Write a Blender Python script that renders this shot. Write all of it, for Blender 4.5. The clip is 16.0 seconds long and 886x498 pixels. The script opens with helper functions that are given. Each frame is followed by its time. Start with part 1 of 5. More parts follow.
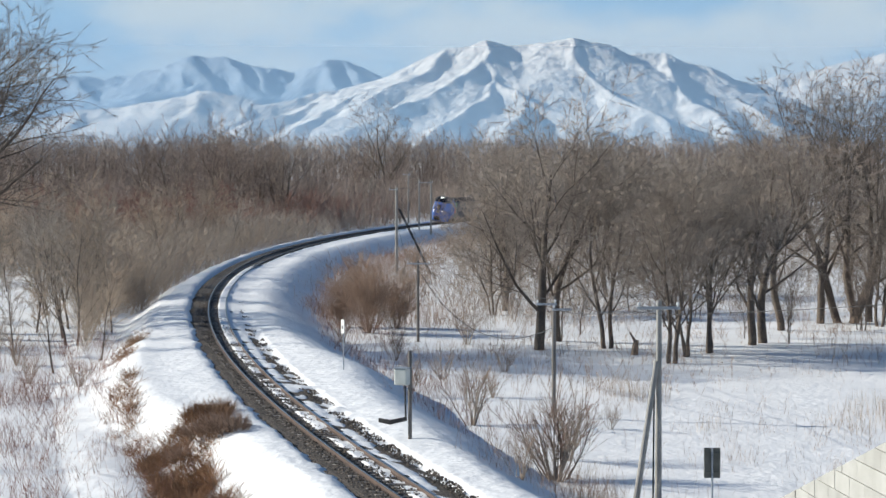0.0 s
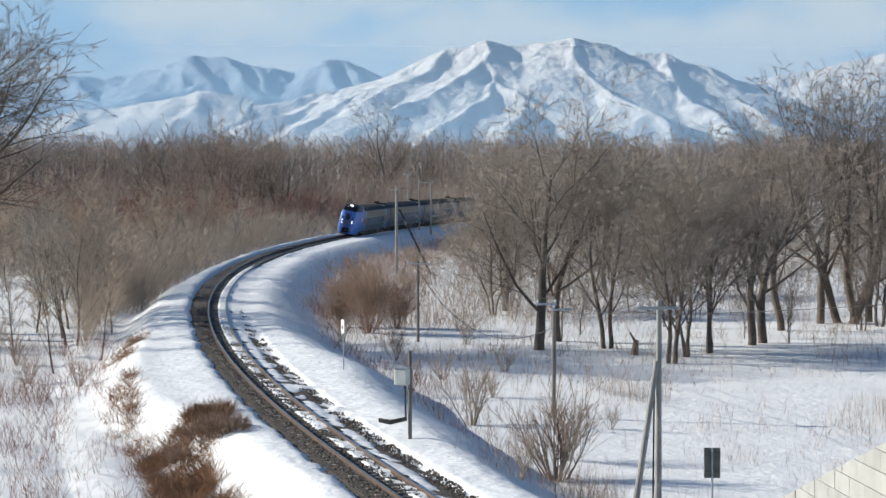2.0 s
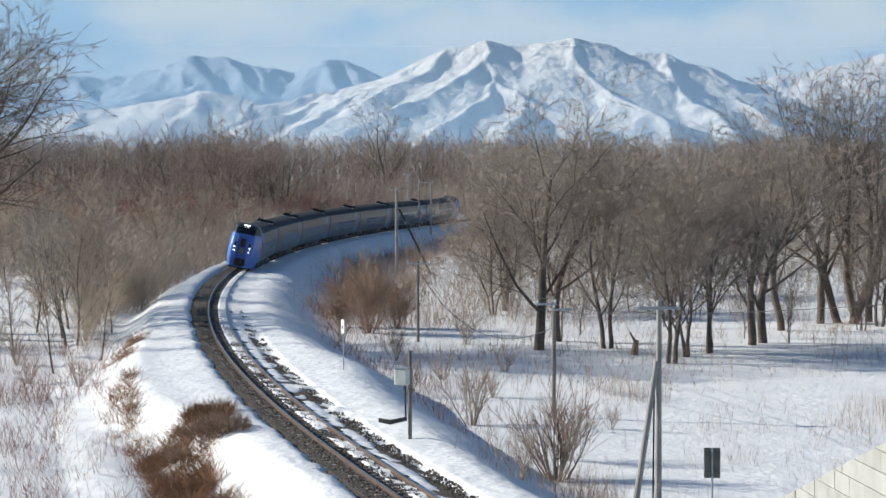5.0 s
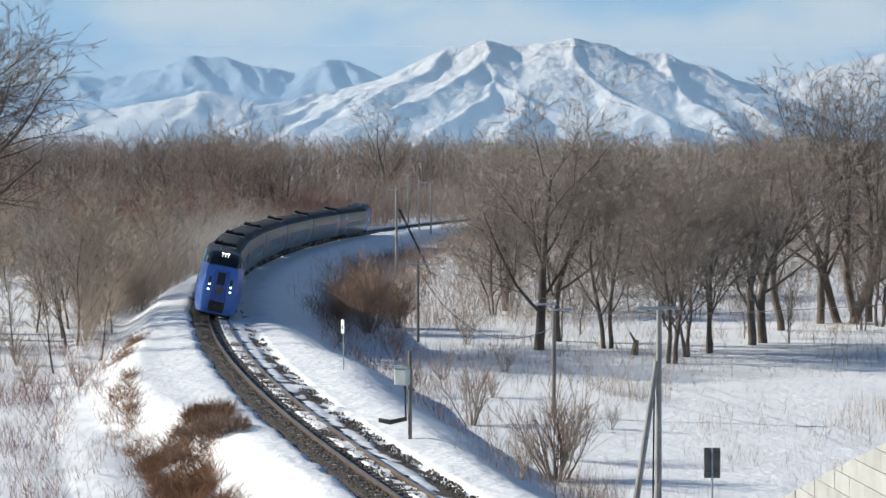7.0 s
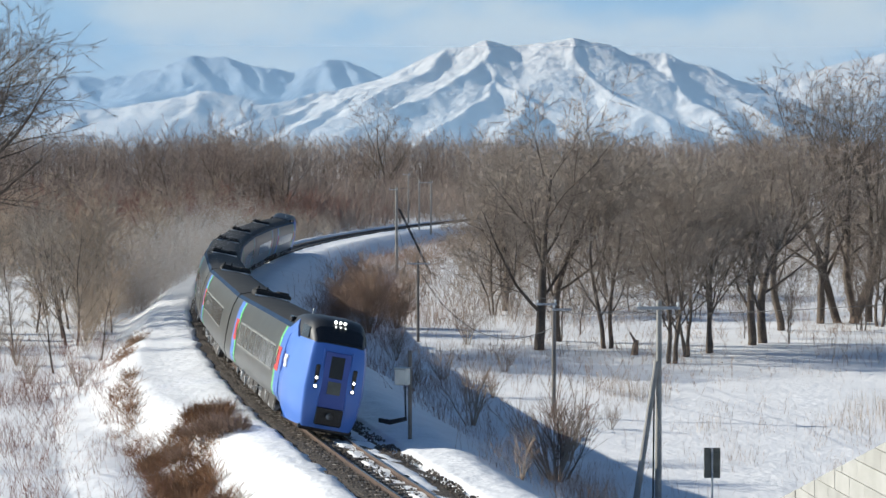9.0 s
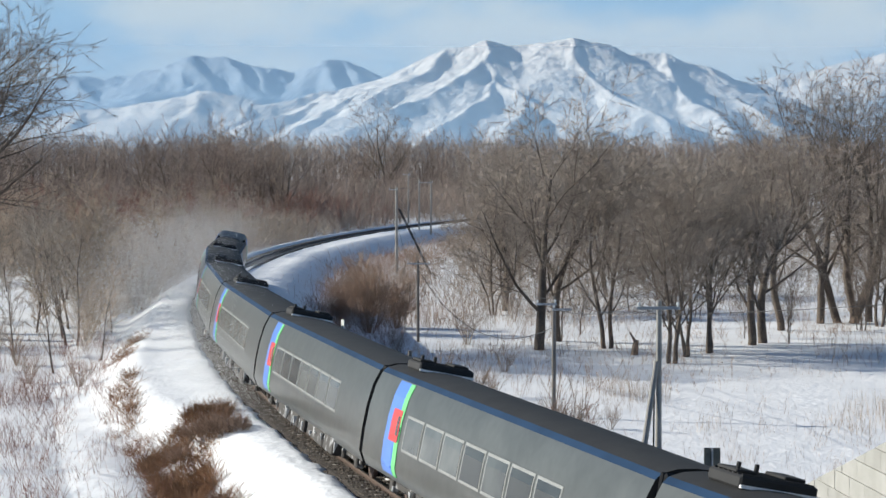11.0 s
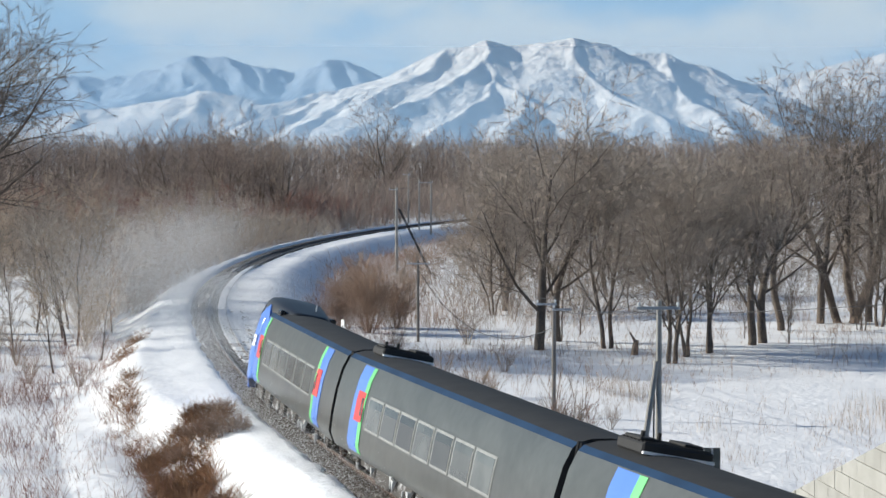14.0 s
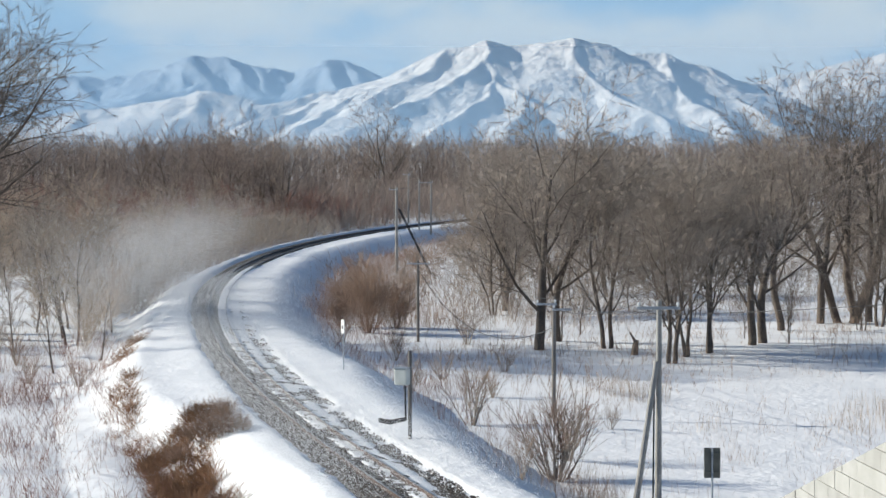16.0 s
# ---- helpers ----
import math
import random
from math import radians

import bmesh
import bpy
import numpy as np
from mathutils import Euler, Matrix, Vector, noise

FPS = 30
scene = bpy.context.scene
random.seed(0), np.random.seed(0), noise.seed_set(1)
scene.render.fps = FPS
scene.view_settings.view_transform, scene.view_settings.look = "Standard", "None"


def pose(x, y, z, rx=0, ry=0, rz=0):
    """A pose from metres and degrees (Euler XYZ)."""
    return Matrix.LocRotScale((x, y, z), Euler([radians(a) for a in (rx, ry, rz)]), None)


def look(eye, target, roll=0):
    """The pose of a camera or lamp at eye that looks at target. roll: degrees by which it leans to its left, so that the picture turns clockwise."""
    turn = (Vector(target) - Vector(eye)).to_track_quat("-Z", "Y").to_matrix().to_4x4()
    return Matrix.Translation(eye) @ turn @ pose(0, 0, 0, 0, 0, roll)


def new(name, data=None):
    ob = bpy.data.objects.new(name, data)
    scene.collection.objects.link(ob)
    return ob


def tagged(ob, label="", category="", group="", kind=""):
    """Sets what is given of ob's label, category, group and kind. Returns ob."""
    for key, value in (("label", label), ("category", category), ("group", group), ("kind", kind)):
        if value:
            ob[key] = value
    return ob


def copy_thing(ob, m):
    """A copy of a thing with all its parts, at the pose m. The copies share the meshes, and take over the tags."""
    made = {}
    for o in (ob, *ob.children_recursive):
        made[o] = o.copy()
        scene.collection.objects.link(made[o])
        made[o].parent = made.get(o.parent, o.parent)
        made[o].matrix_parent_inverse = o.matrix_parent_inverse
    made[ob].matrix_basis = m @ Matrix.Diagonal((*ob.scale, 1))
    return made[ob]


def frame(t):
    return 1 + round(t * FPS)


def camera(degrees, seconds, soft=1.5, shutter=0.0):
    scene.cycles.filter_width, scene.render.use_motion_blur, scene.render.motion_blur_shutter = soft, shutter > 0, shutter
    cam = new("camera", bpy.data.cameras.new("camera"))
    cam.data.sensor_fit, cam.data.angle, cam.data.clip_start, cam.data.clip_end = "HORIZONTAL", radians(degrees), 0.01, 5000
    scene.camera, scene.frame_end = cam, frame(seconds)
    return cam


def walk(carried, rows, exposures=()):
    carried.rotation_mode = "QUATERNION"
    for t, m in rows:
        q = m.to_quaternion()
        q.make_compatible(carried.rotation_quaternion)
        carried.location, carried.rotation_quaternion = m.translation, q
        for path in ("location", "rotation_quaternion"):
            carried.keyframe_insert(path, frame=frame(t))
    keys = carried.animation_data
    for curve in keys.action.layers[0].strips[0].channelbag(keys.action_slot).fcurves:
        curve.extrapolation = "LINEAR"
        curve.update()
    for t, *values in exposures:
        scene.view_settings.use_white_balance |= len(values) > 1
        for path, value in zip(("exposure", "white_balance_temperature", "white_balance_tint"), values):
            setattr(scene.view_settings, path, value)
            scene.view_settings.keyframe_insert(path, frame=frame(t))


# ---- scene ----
cam = camera(24.875, 16.0, soft=1.5)
EYE = (0.0, 0.0, 10.06)
CAM_POSE = pose(*EYE, 90 - 2.651, 0, 0)
walk(cam, [(0.0, CAM_POSE), (16.0, CAM_POSE)], exposures=[(0.0, 0.40, 6080, 6), (16.0, 0.40, 6080, 6)])

# ---------------------------------------------------------------- light
SUN_AZ, SUN_EL = radians(166.0), radians(24.0)      # direction to the sun, counted from +x
SUN_DIR = Vector((math.cos(SUN_AZ) * math.cos(SUN_EL), math.sin(SUN_AZ) * math.cos(SUN_EL), math.sin(SUN_EL)))


def make_light():
    world = bpy.data.worlds.new("winter_sky")
    scene.world = world
    world.use_nodes = True
    nt = world.node_tree
    nt.nodes.clear()
    out = nt.nodes.new("ShaderNodeOutputWorld")
    bg = nt.nodes.new("ShaderNodeBackground")
    sky = nt.nodes.new("ShaderNodeTexSky")
    sky.sky_type, sky.sun_disc = "NISHITA", False
    sky.sun_elevation, sky.sun_rotation = SUN_EL, math.pi / 2 - SUN_AZ
    sky.air_density, sky.dust_density, sky.ozone_density = 1.2, 0.3, 2.5
    tc = nt.nodes.new("ShaderNodeTexCoord")
    mp = nt.nodes.new("ShaderNodeMapping")
    mp.inputs["Scale"].default_value = (1.0, 1.0, 2.6)
    mp.inputs["Location"].default_value = (0.31, 0.2, 0.12)
    nz = nt.nodes.new("ShaderNodeTexNoise")
    nz.inputs["Scale"].default_value, nz.inputs["Detail"].default_value = 9.0, 6.0
    nz.inputs["Roughness"].default_value = 0.5
    ramp = nt.nodes.new("ShaderNodeMapRange")
    ramp.interpolation_type = "SMOOTHSTEP"
    ramp.inputs["From Min"].default_value, ramp.inputs["From Max"].default_value = 0.38, 0.60
    veil = nt.nodes.new("ShaderNodeMix")
    veil.data_type = "RGBA"
    veil.inputs["A"].default_value, veil.inputs["B"].default_value = (3.5, 5.2, 7.1, 1), (6.3, 6.75, 7.1, 1)
    sep = nt.nodes.new("ShaderNodeSeparateXYZ")
    low = nt.nodes.new("ShaderNodeMapRange")
    low.interpolation_type = "SMOOTHSTEP"
    low.inputs["From Min"].default_value, low.inputs["From Max"].default_value = 0.05, 0.20
    low.inputs["To Min"].default_value, low.inputs["To Max"].default_value = 0.95, 0.04
    mix = nt.nodes.new("ShaderNodeMix")
    mix.data_type = "RGBA"
    bg.inputs["Strength"].default_value = 0.079
    ln = nt.links.new
    ln(tc.outputs["Generated"], sep.inputs["Vector"])
    ln(sep.outputs["Z"], low.inputs["Value"])
    ln(tc.outputs["Generated"], mp.inputs["Vector"])
    ln(mp.outputs["Vector"], nz.inputs["Vector"])
    ln(nz.outputs["Fac"], ramp.inputs["Value"])
    ln(ramp.outputs["Result"], veil.inputs["Factor"])
    ln(veil.outputs["Result"], mix.inputs["B"])
    ln(low.outputs["Result"], mix.inputs["Factor"])
    clear = nt.nodes.new("ShaderNodeVectorMath")
    clear.operation = "MULTIPLY"
    clear.inputs[1].default_value = (0.56, 0.66, 0.78)
    ln(sky.outputs["Color"], clear.inputs[0])
    ln(clear.outputs["Vector"], mix.inputs["A"])
    ln(mix.outputs["Result"], bg.inputs["Color"])
    ln(bg.outputs["Background"], out.inputs["Surface"])
    sun = new("sun", bpy.data.lights.new("sun", "SUN"))
    sun.data.energy, sun.data.angle, sun.data.color = 5.0, radians(0.55), (1.0, 0.905, 0.77)
    sun.matrix_world = look(SUN_DIR * 100, (0, 0, 0))


make_light()


# ---------------------------------------------------------------- materials
def material(name, base, rough=0.6, metal=0.0, second=None, scale=3.0, low=0.35, high=0.65, grain=0.0, grain_scale=40.0,
             bump=0.0, bump_scale=30.0, vary=0.0, glow=None, glow_power=0.0, specular=0.5, island=False):
    """Two colours mixed by a coarse noise, a fine grain on top, fine relief, and variation from piece to piece."""
    mat = bpy.data.materials.new(name)
    mat.use_nodes = True
    nt = mat.node_tree
    bsdf = nt.nodes["Principled BSDF"]
    bsdf.inputs["Roughness"].default_value = rough
    bsdf.inputs["Metallic"].default_value = metal
    bsdf.inputs["Specular IOR Level"].default_value = specular
    ln = nt.links.new
    geo = nt.nodes.new("ShaderNodeNewGeometry")
    second = second or tuple(c * 0.8 for c in base)
    n1 = nt.nodes.new("ShaderNodeTexNoise")
    n1.inputs["Scale"].default_value, n1.inputs["Detail"].default_value = scale, 4.0
    ln(geo.outputs["Position"], n1.inputs["Vector"])
    mr = nt.nodes.new("ShaderNodeMapRange")
    mr.inputs["From Min"].default_value, mr.inputs["From Max"].default_value = low, high
    ln(n1.outputs["Fac"], mr.inputs["Value"])
    mix = nt.nodes.new("ShaderNodeMix")
    mix.data_type = "RGBA"
    mix.inputs["A"].default_value, mix.inputs["B"].default_value = (*base, 1), (*second, 1)
    ln(mr.outputs["Result"], mix.inputs["Factor"])
    col = mix.outputs["Result"]
    if grain:
        n2 = nt.nodes.new("ShaderNodeTexNoise")
        n2.inputs["Scale"].default_value, n2.inputs["Detail"].default_value = grain_scale, 3.0
        ln(geo.outputs["Position"], n2.inputs["Vector"])
        r2 = nt.nodes.new("ShaderNodeMapRange")
        r2.inputs["From Min"].default_value, r2.inputs["From Max"].default_value = 0.3, 0.7
        r2.inputs["To Min"].default_value, r2.inputs["To Max"].default_value = 1 - grain, 1 + grain
        ln(n2.outputs["Fac"], r2.inputs["Value"])
        sc = nt.nodes.new("ShaderNodeVectorMath")
        sc.operation = "SCALE"
        ln(col, sc.inputs[0])
        ln(r2.outputs["Result"], sc.inputs["Scale"])
        col = sc.outputs["Vector"]
    if vary:
        hs = nt.nodes.new("ShaderNodeHueSaturation")
        r3 = nt.nodes.new("ShaderNodeMapRange")
        r3.inputs["To Min"].default_value, r3.inputs["To Max"].default_value = 1 - vary, 1 + vary
        if island:
            ln(geo.outputs["Random Per Island"], r3.inputs["Value"])
        else:
            oi = nt.nodes.new("ShaderNodeObjectInfo")
            ln(oi.outputs["Random"], r3.inputs["Value"])
        ln(r3.outputs["Result"], hs.inputs["Value"])
        ln(col, hs.inputs["Color"])
        col = hs.outputs["Color"]
    ln(col, bsdf.inputs["Base Color"])
    if bump:
        n4 = nt.nodes.new("ShaderNodeTexNoise")
        n4.inputs["Scale"].default_value, n4.inputs["Detail"].default_value = bump_scale, 4.0
        ln(geo.outputs["Position"], n4.inputs["Vector"])
        bp = nt.nodes.new("ShaderNodeBump")
        bp.inputs["Strength"].default_value, bp.inputs["Distance"].default_value = bump, 1.0 / bump_scale
        ln(n4.outputs["Fac"], bp.inputs["Height"])
        ln(bp.outputs["Normal"], bsdf.inputs["Normal"])
    if glow:
        bsdf.inputs["Emission Color"].default_value = (*glow, 1)
        bsdf.inputs["Emission Strength"].default_value = glow_power
    return mat


SNOW = material("snow", (0.87, 0.87, 0.88), 0.55, second=(0.80, 0.805, 0.82), scale=0.45, grain=0.035, grain_scale=7.0, bump=0.24, bump_scale=2.3, specular=0.25)
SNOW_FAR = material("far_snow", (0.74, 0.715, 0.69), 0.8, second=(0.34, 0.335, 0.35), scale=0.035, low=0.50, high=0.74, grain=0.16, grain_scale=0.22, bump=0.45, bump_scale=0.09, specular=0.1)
# far range: the blue of aerial haze is mixed into the snow's colour
SNOW_HAZE_TINT = material("haze_tinted_snow", (0.40, 0.47, 0.56), 0.8, second=(0.30, 0.37, 0.47), scale=0.012, low=0.45, high=0.7, grain=0.05, grain_scale=0.06, bump=0.3, bump_scale=0.06, specular=0.1)
BALLAST = material("ballast", (0.118, 0.096, 0.077), 0.9, second=(0.045, 0.037, 0.031), scale=9.0, grain=0.5, grain_scale=22.0, bump=1.0, bump_scale=14.0)
STONE = material("ballast_stone", (0.165, 0.137, 0.112), 0.9, second=(0.07, 0.058, 0.05), scale=3.0, grain=0.3, grain_scale=20.0, vary=0.6, island=True)
RAIL = material("rail_steel", (0.095, 0.068, 0.056), 0.6, 0.3, second=(0.13, 0.09, 0.07), scale=2.0, grain=0.2)
RAIL_TOP = material("rail_head", (0.42, 0.42, 0.43), 0.28, 0.9, second=(0.3, 0.29, 0.29), scale=1.0)
SLEEPER = material("sleeper_wood", (0.15, 0.125, 0.105), 0.85, second=(0.30, 0.28, 0.26), scale=3.0, grain=0.35, grain_scale=20.0, vary=0.3)
BARK = material("bark", (0.14, 0.11, 0.088), 0.9, second=(0.088, 0.07, 0.057), scale=1.5, grain=0.35, grain_scale=14.0, bump=0.6, bump_scale=18.0, vary=0.18)
TWIG = material("twigs", (0.37, 0.31, 0.255), 0.85, second=(0.28, 0.228, 0.186), scale=0.5, vary=0.2)
TWIG_DARK = material("dark_twigs", (0.25, 0.20, 0.165), 0.85, second=(0.18, 0.14, 0.115), scale=0.4, vary=0.2)
TWIG_FAR = material("far_twigs", (0.38, 0.305, 0.255), 0.85, second=(0.27, 0.21, 0.175), scale=0.06, vary=0.2)
TWIG_RED = material("red_twigs", (0.31, 0.165, 0.125), 0.85, second=(0.23, 0.13, 0.10), scale=0.3, vary=0.2)
TWIG_TAN = material("tan_twigs", (0.50, 0.40, 0.30), 0.85, second=(0.39, 0.305, 0.23), scale=0.3, vary=0.18)
TWIG_BROWN = material("brown_twigs", (0.37, 0.26, 0.19), 0.85, second=(0.28, 0.192, 0.14), scale=0.4, vary=0.2)
DUST_MAT = material("snow_dust", (0.84, 0.85, 0.86), 0.9, second=(0.80, 0.81, 0.83), scale=1.0)
BIRCH = material("birch_bark", (0.55, 0.53, 0.50), 0.8, second=(0.30, 0.28, 0.26), scale=1.2, grain=0.2)
TWIG_GREY = material("grey_twigs", (0.40, 0.345, 0.29), 0.85, second=(0.30, 0.255, 0.212), scale=0.3, vary=0.18)
GRASS_BROWN = material("brown_grass", (0.17, 0.095, 0.052), 0.9, second=(0.31, 0.175, 0.095), scale=1.2, vary=0.4, island=True)
GRASS_TAN = material("tan_reeds", (0.40, 0.30, 0.20), 0.9, second=(0.30, 0.21, 0.14), scale=1.2, vary=0.3, island=True)
CONCRETE = material("pole_concrete", (0.36, 0.345, 0.32), 0.8, second=(0.26, 0.25, 0.235), scale=1.4, grain=0.12, bump=0.3)
POLE_WOOD = material("pole_wood", (0.21, 0.19, 0.175), 0.85, second=(0.15, 0.135, 0.12), scale=1.2, grain=0.2)
STEEL_GALV = material("galvanised_steel", (0.42, 0.45, 0.48), 0.45, 0.6, second=(0.34, 0.36, 0.39), scale=2.0, grain=0.1)
DARK_CABLE = material("black_cable", (0.03, 0.03, 0.032), 0.6)
WHITE_PAINT = material("white_paint", (0.80, 0.80, 0.78), 0.5, second=(0.72, 0.72, 0.70), scale=4.0)
BOX_PAINT = material("box_paint", (0.62, 0.64, 0.60), 0.5, second=(0.54, 0.56, 0.52), scale=3.0, grain=0.05)
SIGN_BACK = material("sign_back", (0.105, 0.105, 0.085), 0.55, second=(0.15, 0.15, 0.125), scale=3.0, grain=0.1)
BLOCK = material("wall_block", (0.41, 0.405, 0.38), 0.85, second=(0.34, 0.335, 0.31), scale=1.2, grain=0.06, bump=0.3, vary=0.08)
JOINT = material("wall_joint", (0.22, 0.22, 0.20), 0.95)
CAR_GREY = material("car_grey", (0.125, 0.128, 0.118), 0.30, 0.5, second=(0.10, 0.103, 0.095), scale=0.7, grain=0.10, grain_scale=3.0)
CAR_BLUE = material("car_blue", (0.098, 0.215, 0.62), 0.3, second=(0.085, 0.19, 0.56), scale=0.6, grain=0.04)
CAR_STRIPE = material("cantrail_blue", (0.018, 0.045, 0.098), 0.6, 0.0, second=(0.013, 0.033, 0.072), scale=0.8, specular=0.12)
CAR_GREEN = material("stripe_green", (0.16, 0.56, 0.19), 0.4, second=(0.13, 0.47, 0.16), scale=1.0)
CAR_RED = material("door_red", (0.62, 0.045, 0.04), 0.35, second=(0.53, 0.035, 0.03), scale=1.0)
CAR_DARKBLUE = material("door_blue", (0.07, 0.115, 0.40), 0.35, second=(0.055, 0.09, 0.33), scale=1.0)
CAR_ROOF = material("roof_grey", (0.034, 0.034, 0.034), 0.75, second=(0.026, 0.026, 0.027), scale=1.2, grain=0.12, grain_scale=12.0, specular=0.3)
CAR_BLACK = material("gloss_black", (0.012, 0.013, 0.016), 0.22)
CAR_HOOD = material("satin_black", (0.016, 0.017, 0.019), 0.42, second=(0.024, 0.025, 0.027), scale=1.5)
CAR_RUBBER = material("gangway_rubber", (0.018, 0.018, 0.019), 0.8)
CAR_GLASS = material("window_glass", (0.06, 0.066, 0.066), 0.10, second=(0.10, 0.108, 0.104), scale=0.9, specular=0.35, vary=0.55)
CAKED_ICE = material("caked_ice", (0.50, 0.51, 0.52), 0.5, second=(0.36, 0.36, 0.36), scale=4.0)
CAR_FRAME = material("window_frame", (0.30, 0.30, 0.285), 0.4, 0.3)
UNDER = material("underframe", (0.055, 0.05, 0.046), 0.85, second=(0.45, 0.45, 0.46), scale=2.2, low=0.56, high=0.72, grain=0.2)
LAMP_GLOW = material("lamp_lens", (0.9, 0.9, 0.85), 0.2, glow=(1.0, 0.97, 0.88), glow_power=6.0)
LAMP_DIM = material("small_lamp_lens", (0.8, 0.8, 0.78), 0.2, glow=(1.0, 0.97, 0.9), glow_power=2.5)


def let_light_through(mat, share=0.55):
    """Loose snow grains glow through when the sun is behind them."""
    nt = mat.node_tree
    thin = nt.nodes.new("ShaderNodeBsdfTranslucent")
    thin.inputs["Color"].default_value = (0.86, 0.87, 0.88, 1)
    both = nt.nodes.new("ShaderNodeMixShader")
    both.inputs["Fac"].default_value = share
    out = nt.nodes["Material Output"]
    nt.links.new(nt.nodes["Principled BSDF"].outputs["BSDF"], both.inputs[1])
    nt.links.new(thin.outputs["BSDF"], both.inputs[2])
    nt.links.new(both.outputs["Shader"], out.inputs["Surface"])


let_light_through(DUST_MAT)


# ---------------------------------------------------------------- helpers
def mesh_from(name, verts, faces, mat, smooth=False):
    me = bpy.data.meshes.new(name)
    me.from_pydata(verts if isinstance(verts, list) else verts.tolist(), [], faces if isinstance(faces, list) else faces.tolist())
    me.materials.append(mat)
    if smooth:
        me.polygons.foreach_set("use_smooth", [True] * len(me.polygons))
    me.update()
    return me


def child(name, mesh, parent, label=""):
    ob = new(name, mesh)
    ob.parent = parent
    if label:
        tagged(ob, label)
    return ob


def part(name, bm, mat, parent, label="", smooth=False):
    me = bpy.data.meshes.new(name)
    bm.to_mesh(me)
    bm.free()
    me.materials.append(mat)
    if smooth:
        me.polygons.foreach_set("use_smooth", [True] * len(me.polygons))
    return child(name, me, parent, label)


def box(bm, centre, size, bevel=0.0, turn=None):
    m = Matrix.Translation(centre) @ (turn or Matrix.Identity(4)) @ Matrix.Diagonal((*size, 1))
    made = bmesh.ops.create_cube(bm, size=1.0, matrix=m)["verts"]
    if bevel:
        edges = list({e for v in made for e in v.link_edges})
        bmesh.ops.bevel(bm, geom=edges, offset=bevel, segments=1, affect="EDGES")
    return bm


def tube(bm, a, b, r0, r1=None, sides=8):
    a, b = Vector(a), Vector(b)
    r1 = r0 if r1 is None else r1
    turn = (b - a).to_track_quat("Z", "Y").to_matrix().to_4x4()
    bmesh.ops.create_cone(bm, cap_ends=True, segments=sides, radius1=r0, radius2=r1, depth=(b - a).length,
                          matrix=Matrix.Translation((a + b) / 2) @ turn)
    return bm


def empty(name, label="", category="", group="", at=None):
    ob = new(name)
    ob.empty_display_size = 0.3
    if at is not None:
        ob.matrix_basis = at
    return tagged(ob, label, category, group)


# ---------------------------------------------------------------- the line of the railway
S_MIN, S_MAX = -420, 420
S_AXIS = np.arange(S_MIN, S_MAX + 0.5, 1.0)


S_SHIFT = 13.0


def lay_line():
    s = np.clip(S_AXIS + S_SHIFT, -160, 160)
    k = 0.00205544 - 8.173e-07 * s + 5.3023e-09 * s * s
    h = np.concatenate([[0], np.cumsum((k[1:] + k[:-1]) / 2)])
    h = h - np.interp(-S_SHIFT, S_AXIS, h) + 3.1222315 - math.pi
    dx, dy = np.sin(h), -np.cos(h)
    x = np.concatenate([[0], np.cumsum((dx[1:] + dx[:-1]) / 2)])
    y = np.concatenate([[0], np.cumsum((dy[1:] + dy[:-1]) / 2)])
    return x - np.interp(-S_SHIFT, S_AXIS, x) - 17.71083, y - np.interp(-S_SHIFT, S_AXIS, y) + 194.98677, h


LINE_X, LINE_Y, LINE_H = lay_line()
CANT = 0.088


def line_z(s):
    return 0.0024976 * (np.clip(s, -200, 200) + S_SHIFT)


def on_line(s, d=0.0, z=0.0):
    """World places at s metres along the line, d metres to the inside of the bend, z above the sleepers' rail level."""
    x, y, h = (np.interp(s, S_AXIS, q) for q in (LINE_X, LINE_Y, LINE_H))
    return np.stack([x + np.cos(h) * d, y + np.sin(h) * d, line_z(s) + z + 0 * d], -1)


def to_line(x, y):
    """s and d of a place in plan."""
    i = np.argmin((LINE_X - x) ** 2 + (LINE_Y - y) ** 2)
    return float(S_AXIS[i]), float(np.cos(LINE_H[i]) * (x - LINE_X[i]) + np.sin(LINE_H[i]) * (y - LINE_Y[i]))


FIELD_Z = -2.0


def fnoise(x, y, scale, seed=0.0):
    return noise.noise(Vector((x / scale + seed, y / scale - seed, seed * 0.7)))


def smooth(a, b, x):
    t = np.clip((x - a) / (b - a), 0, 1)
    return t * t * (3 - 2 * t)


def field_z(x, y):
    side = x - float(np.interp(y, LINE_Y[::-1], LINE_X[::-1]))
    return FIELD_Z + 0.8 * float(smooth(-3.0, -9.0, side)) + 0.09 * fnoise(x, y, 14.0, 3.1) + 0.05 * fnoise(x, y, 3.5, 7.7) + 0.03 * fnoise(x, y, 1.1, 1.7)


def crest_right(s):
    return np.interp(s, [-200, -60, 0, 40, 62, 78, 86, 95, 110, 125, 200], [3.0, 2.8, 2.5, 2.4, 2.7, 3.7, 4.6, 3.9, 3.4, 2.9, 2.9])


def crest_left(s):
    return np.interp(s, [-200, -40, 10, 40, 65, 90, 99, 103, 108, 125, 200], [3.0, 3.0, 3.3, 4.0, 4.3, 5.2, 5.2, 4.6, 3.4, 2.7, 2.7])


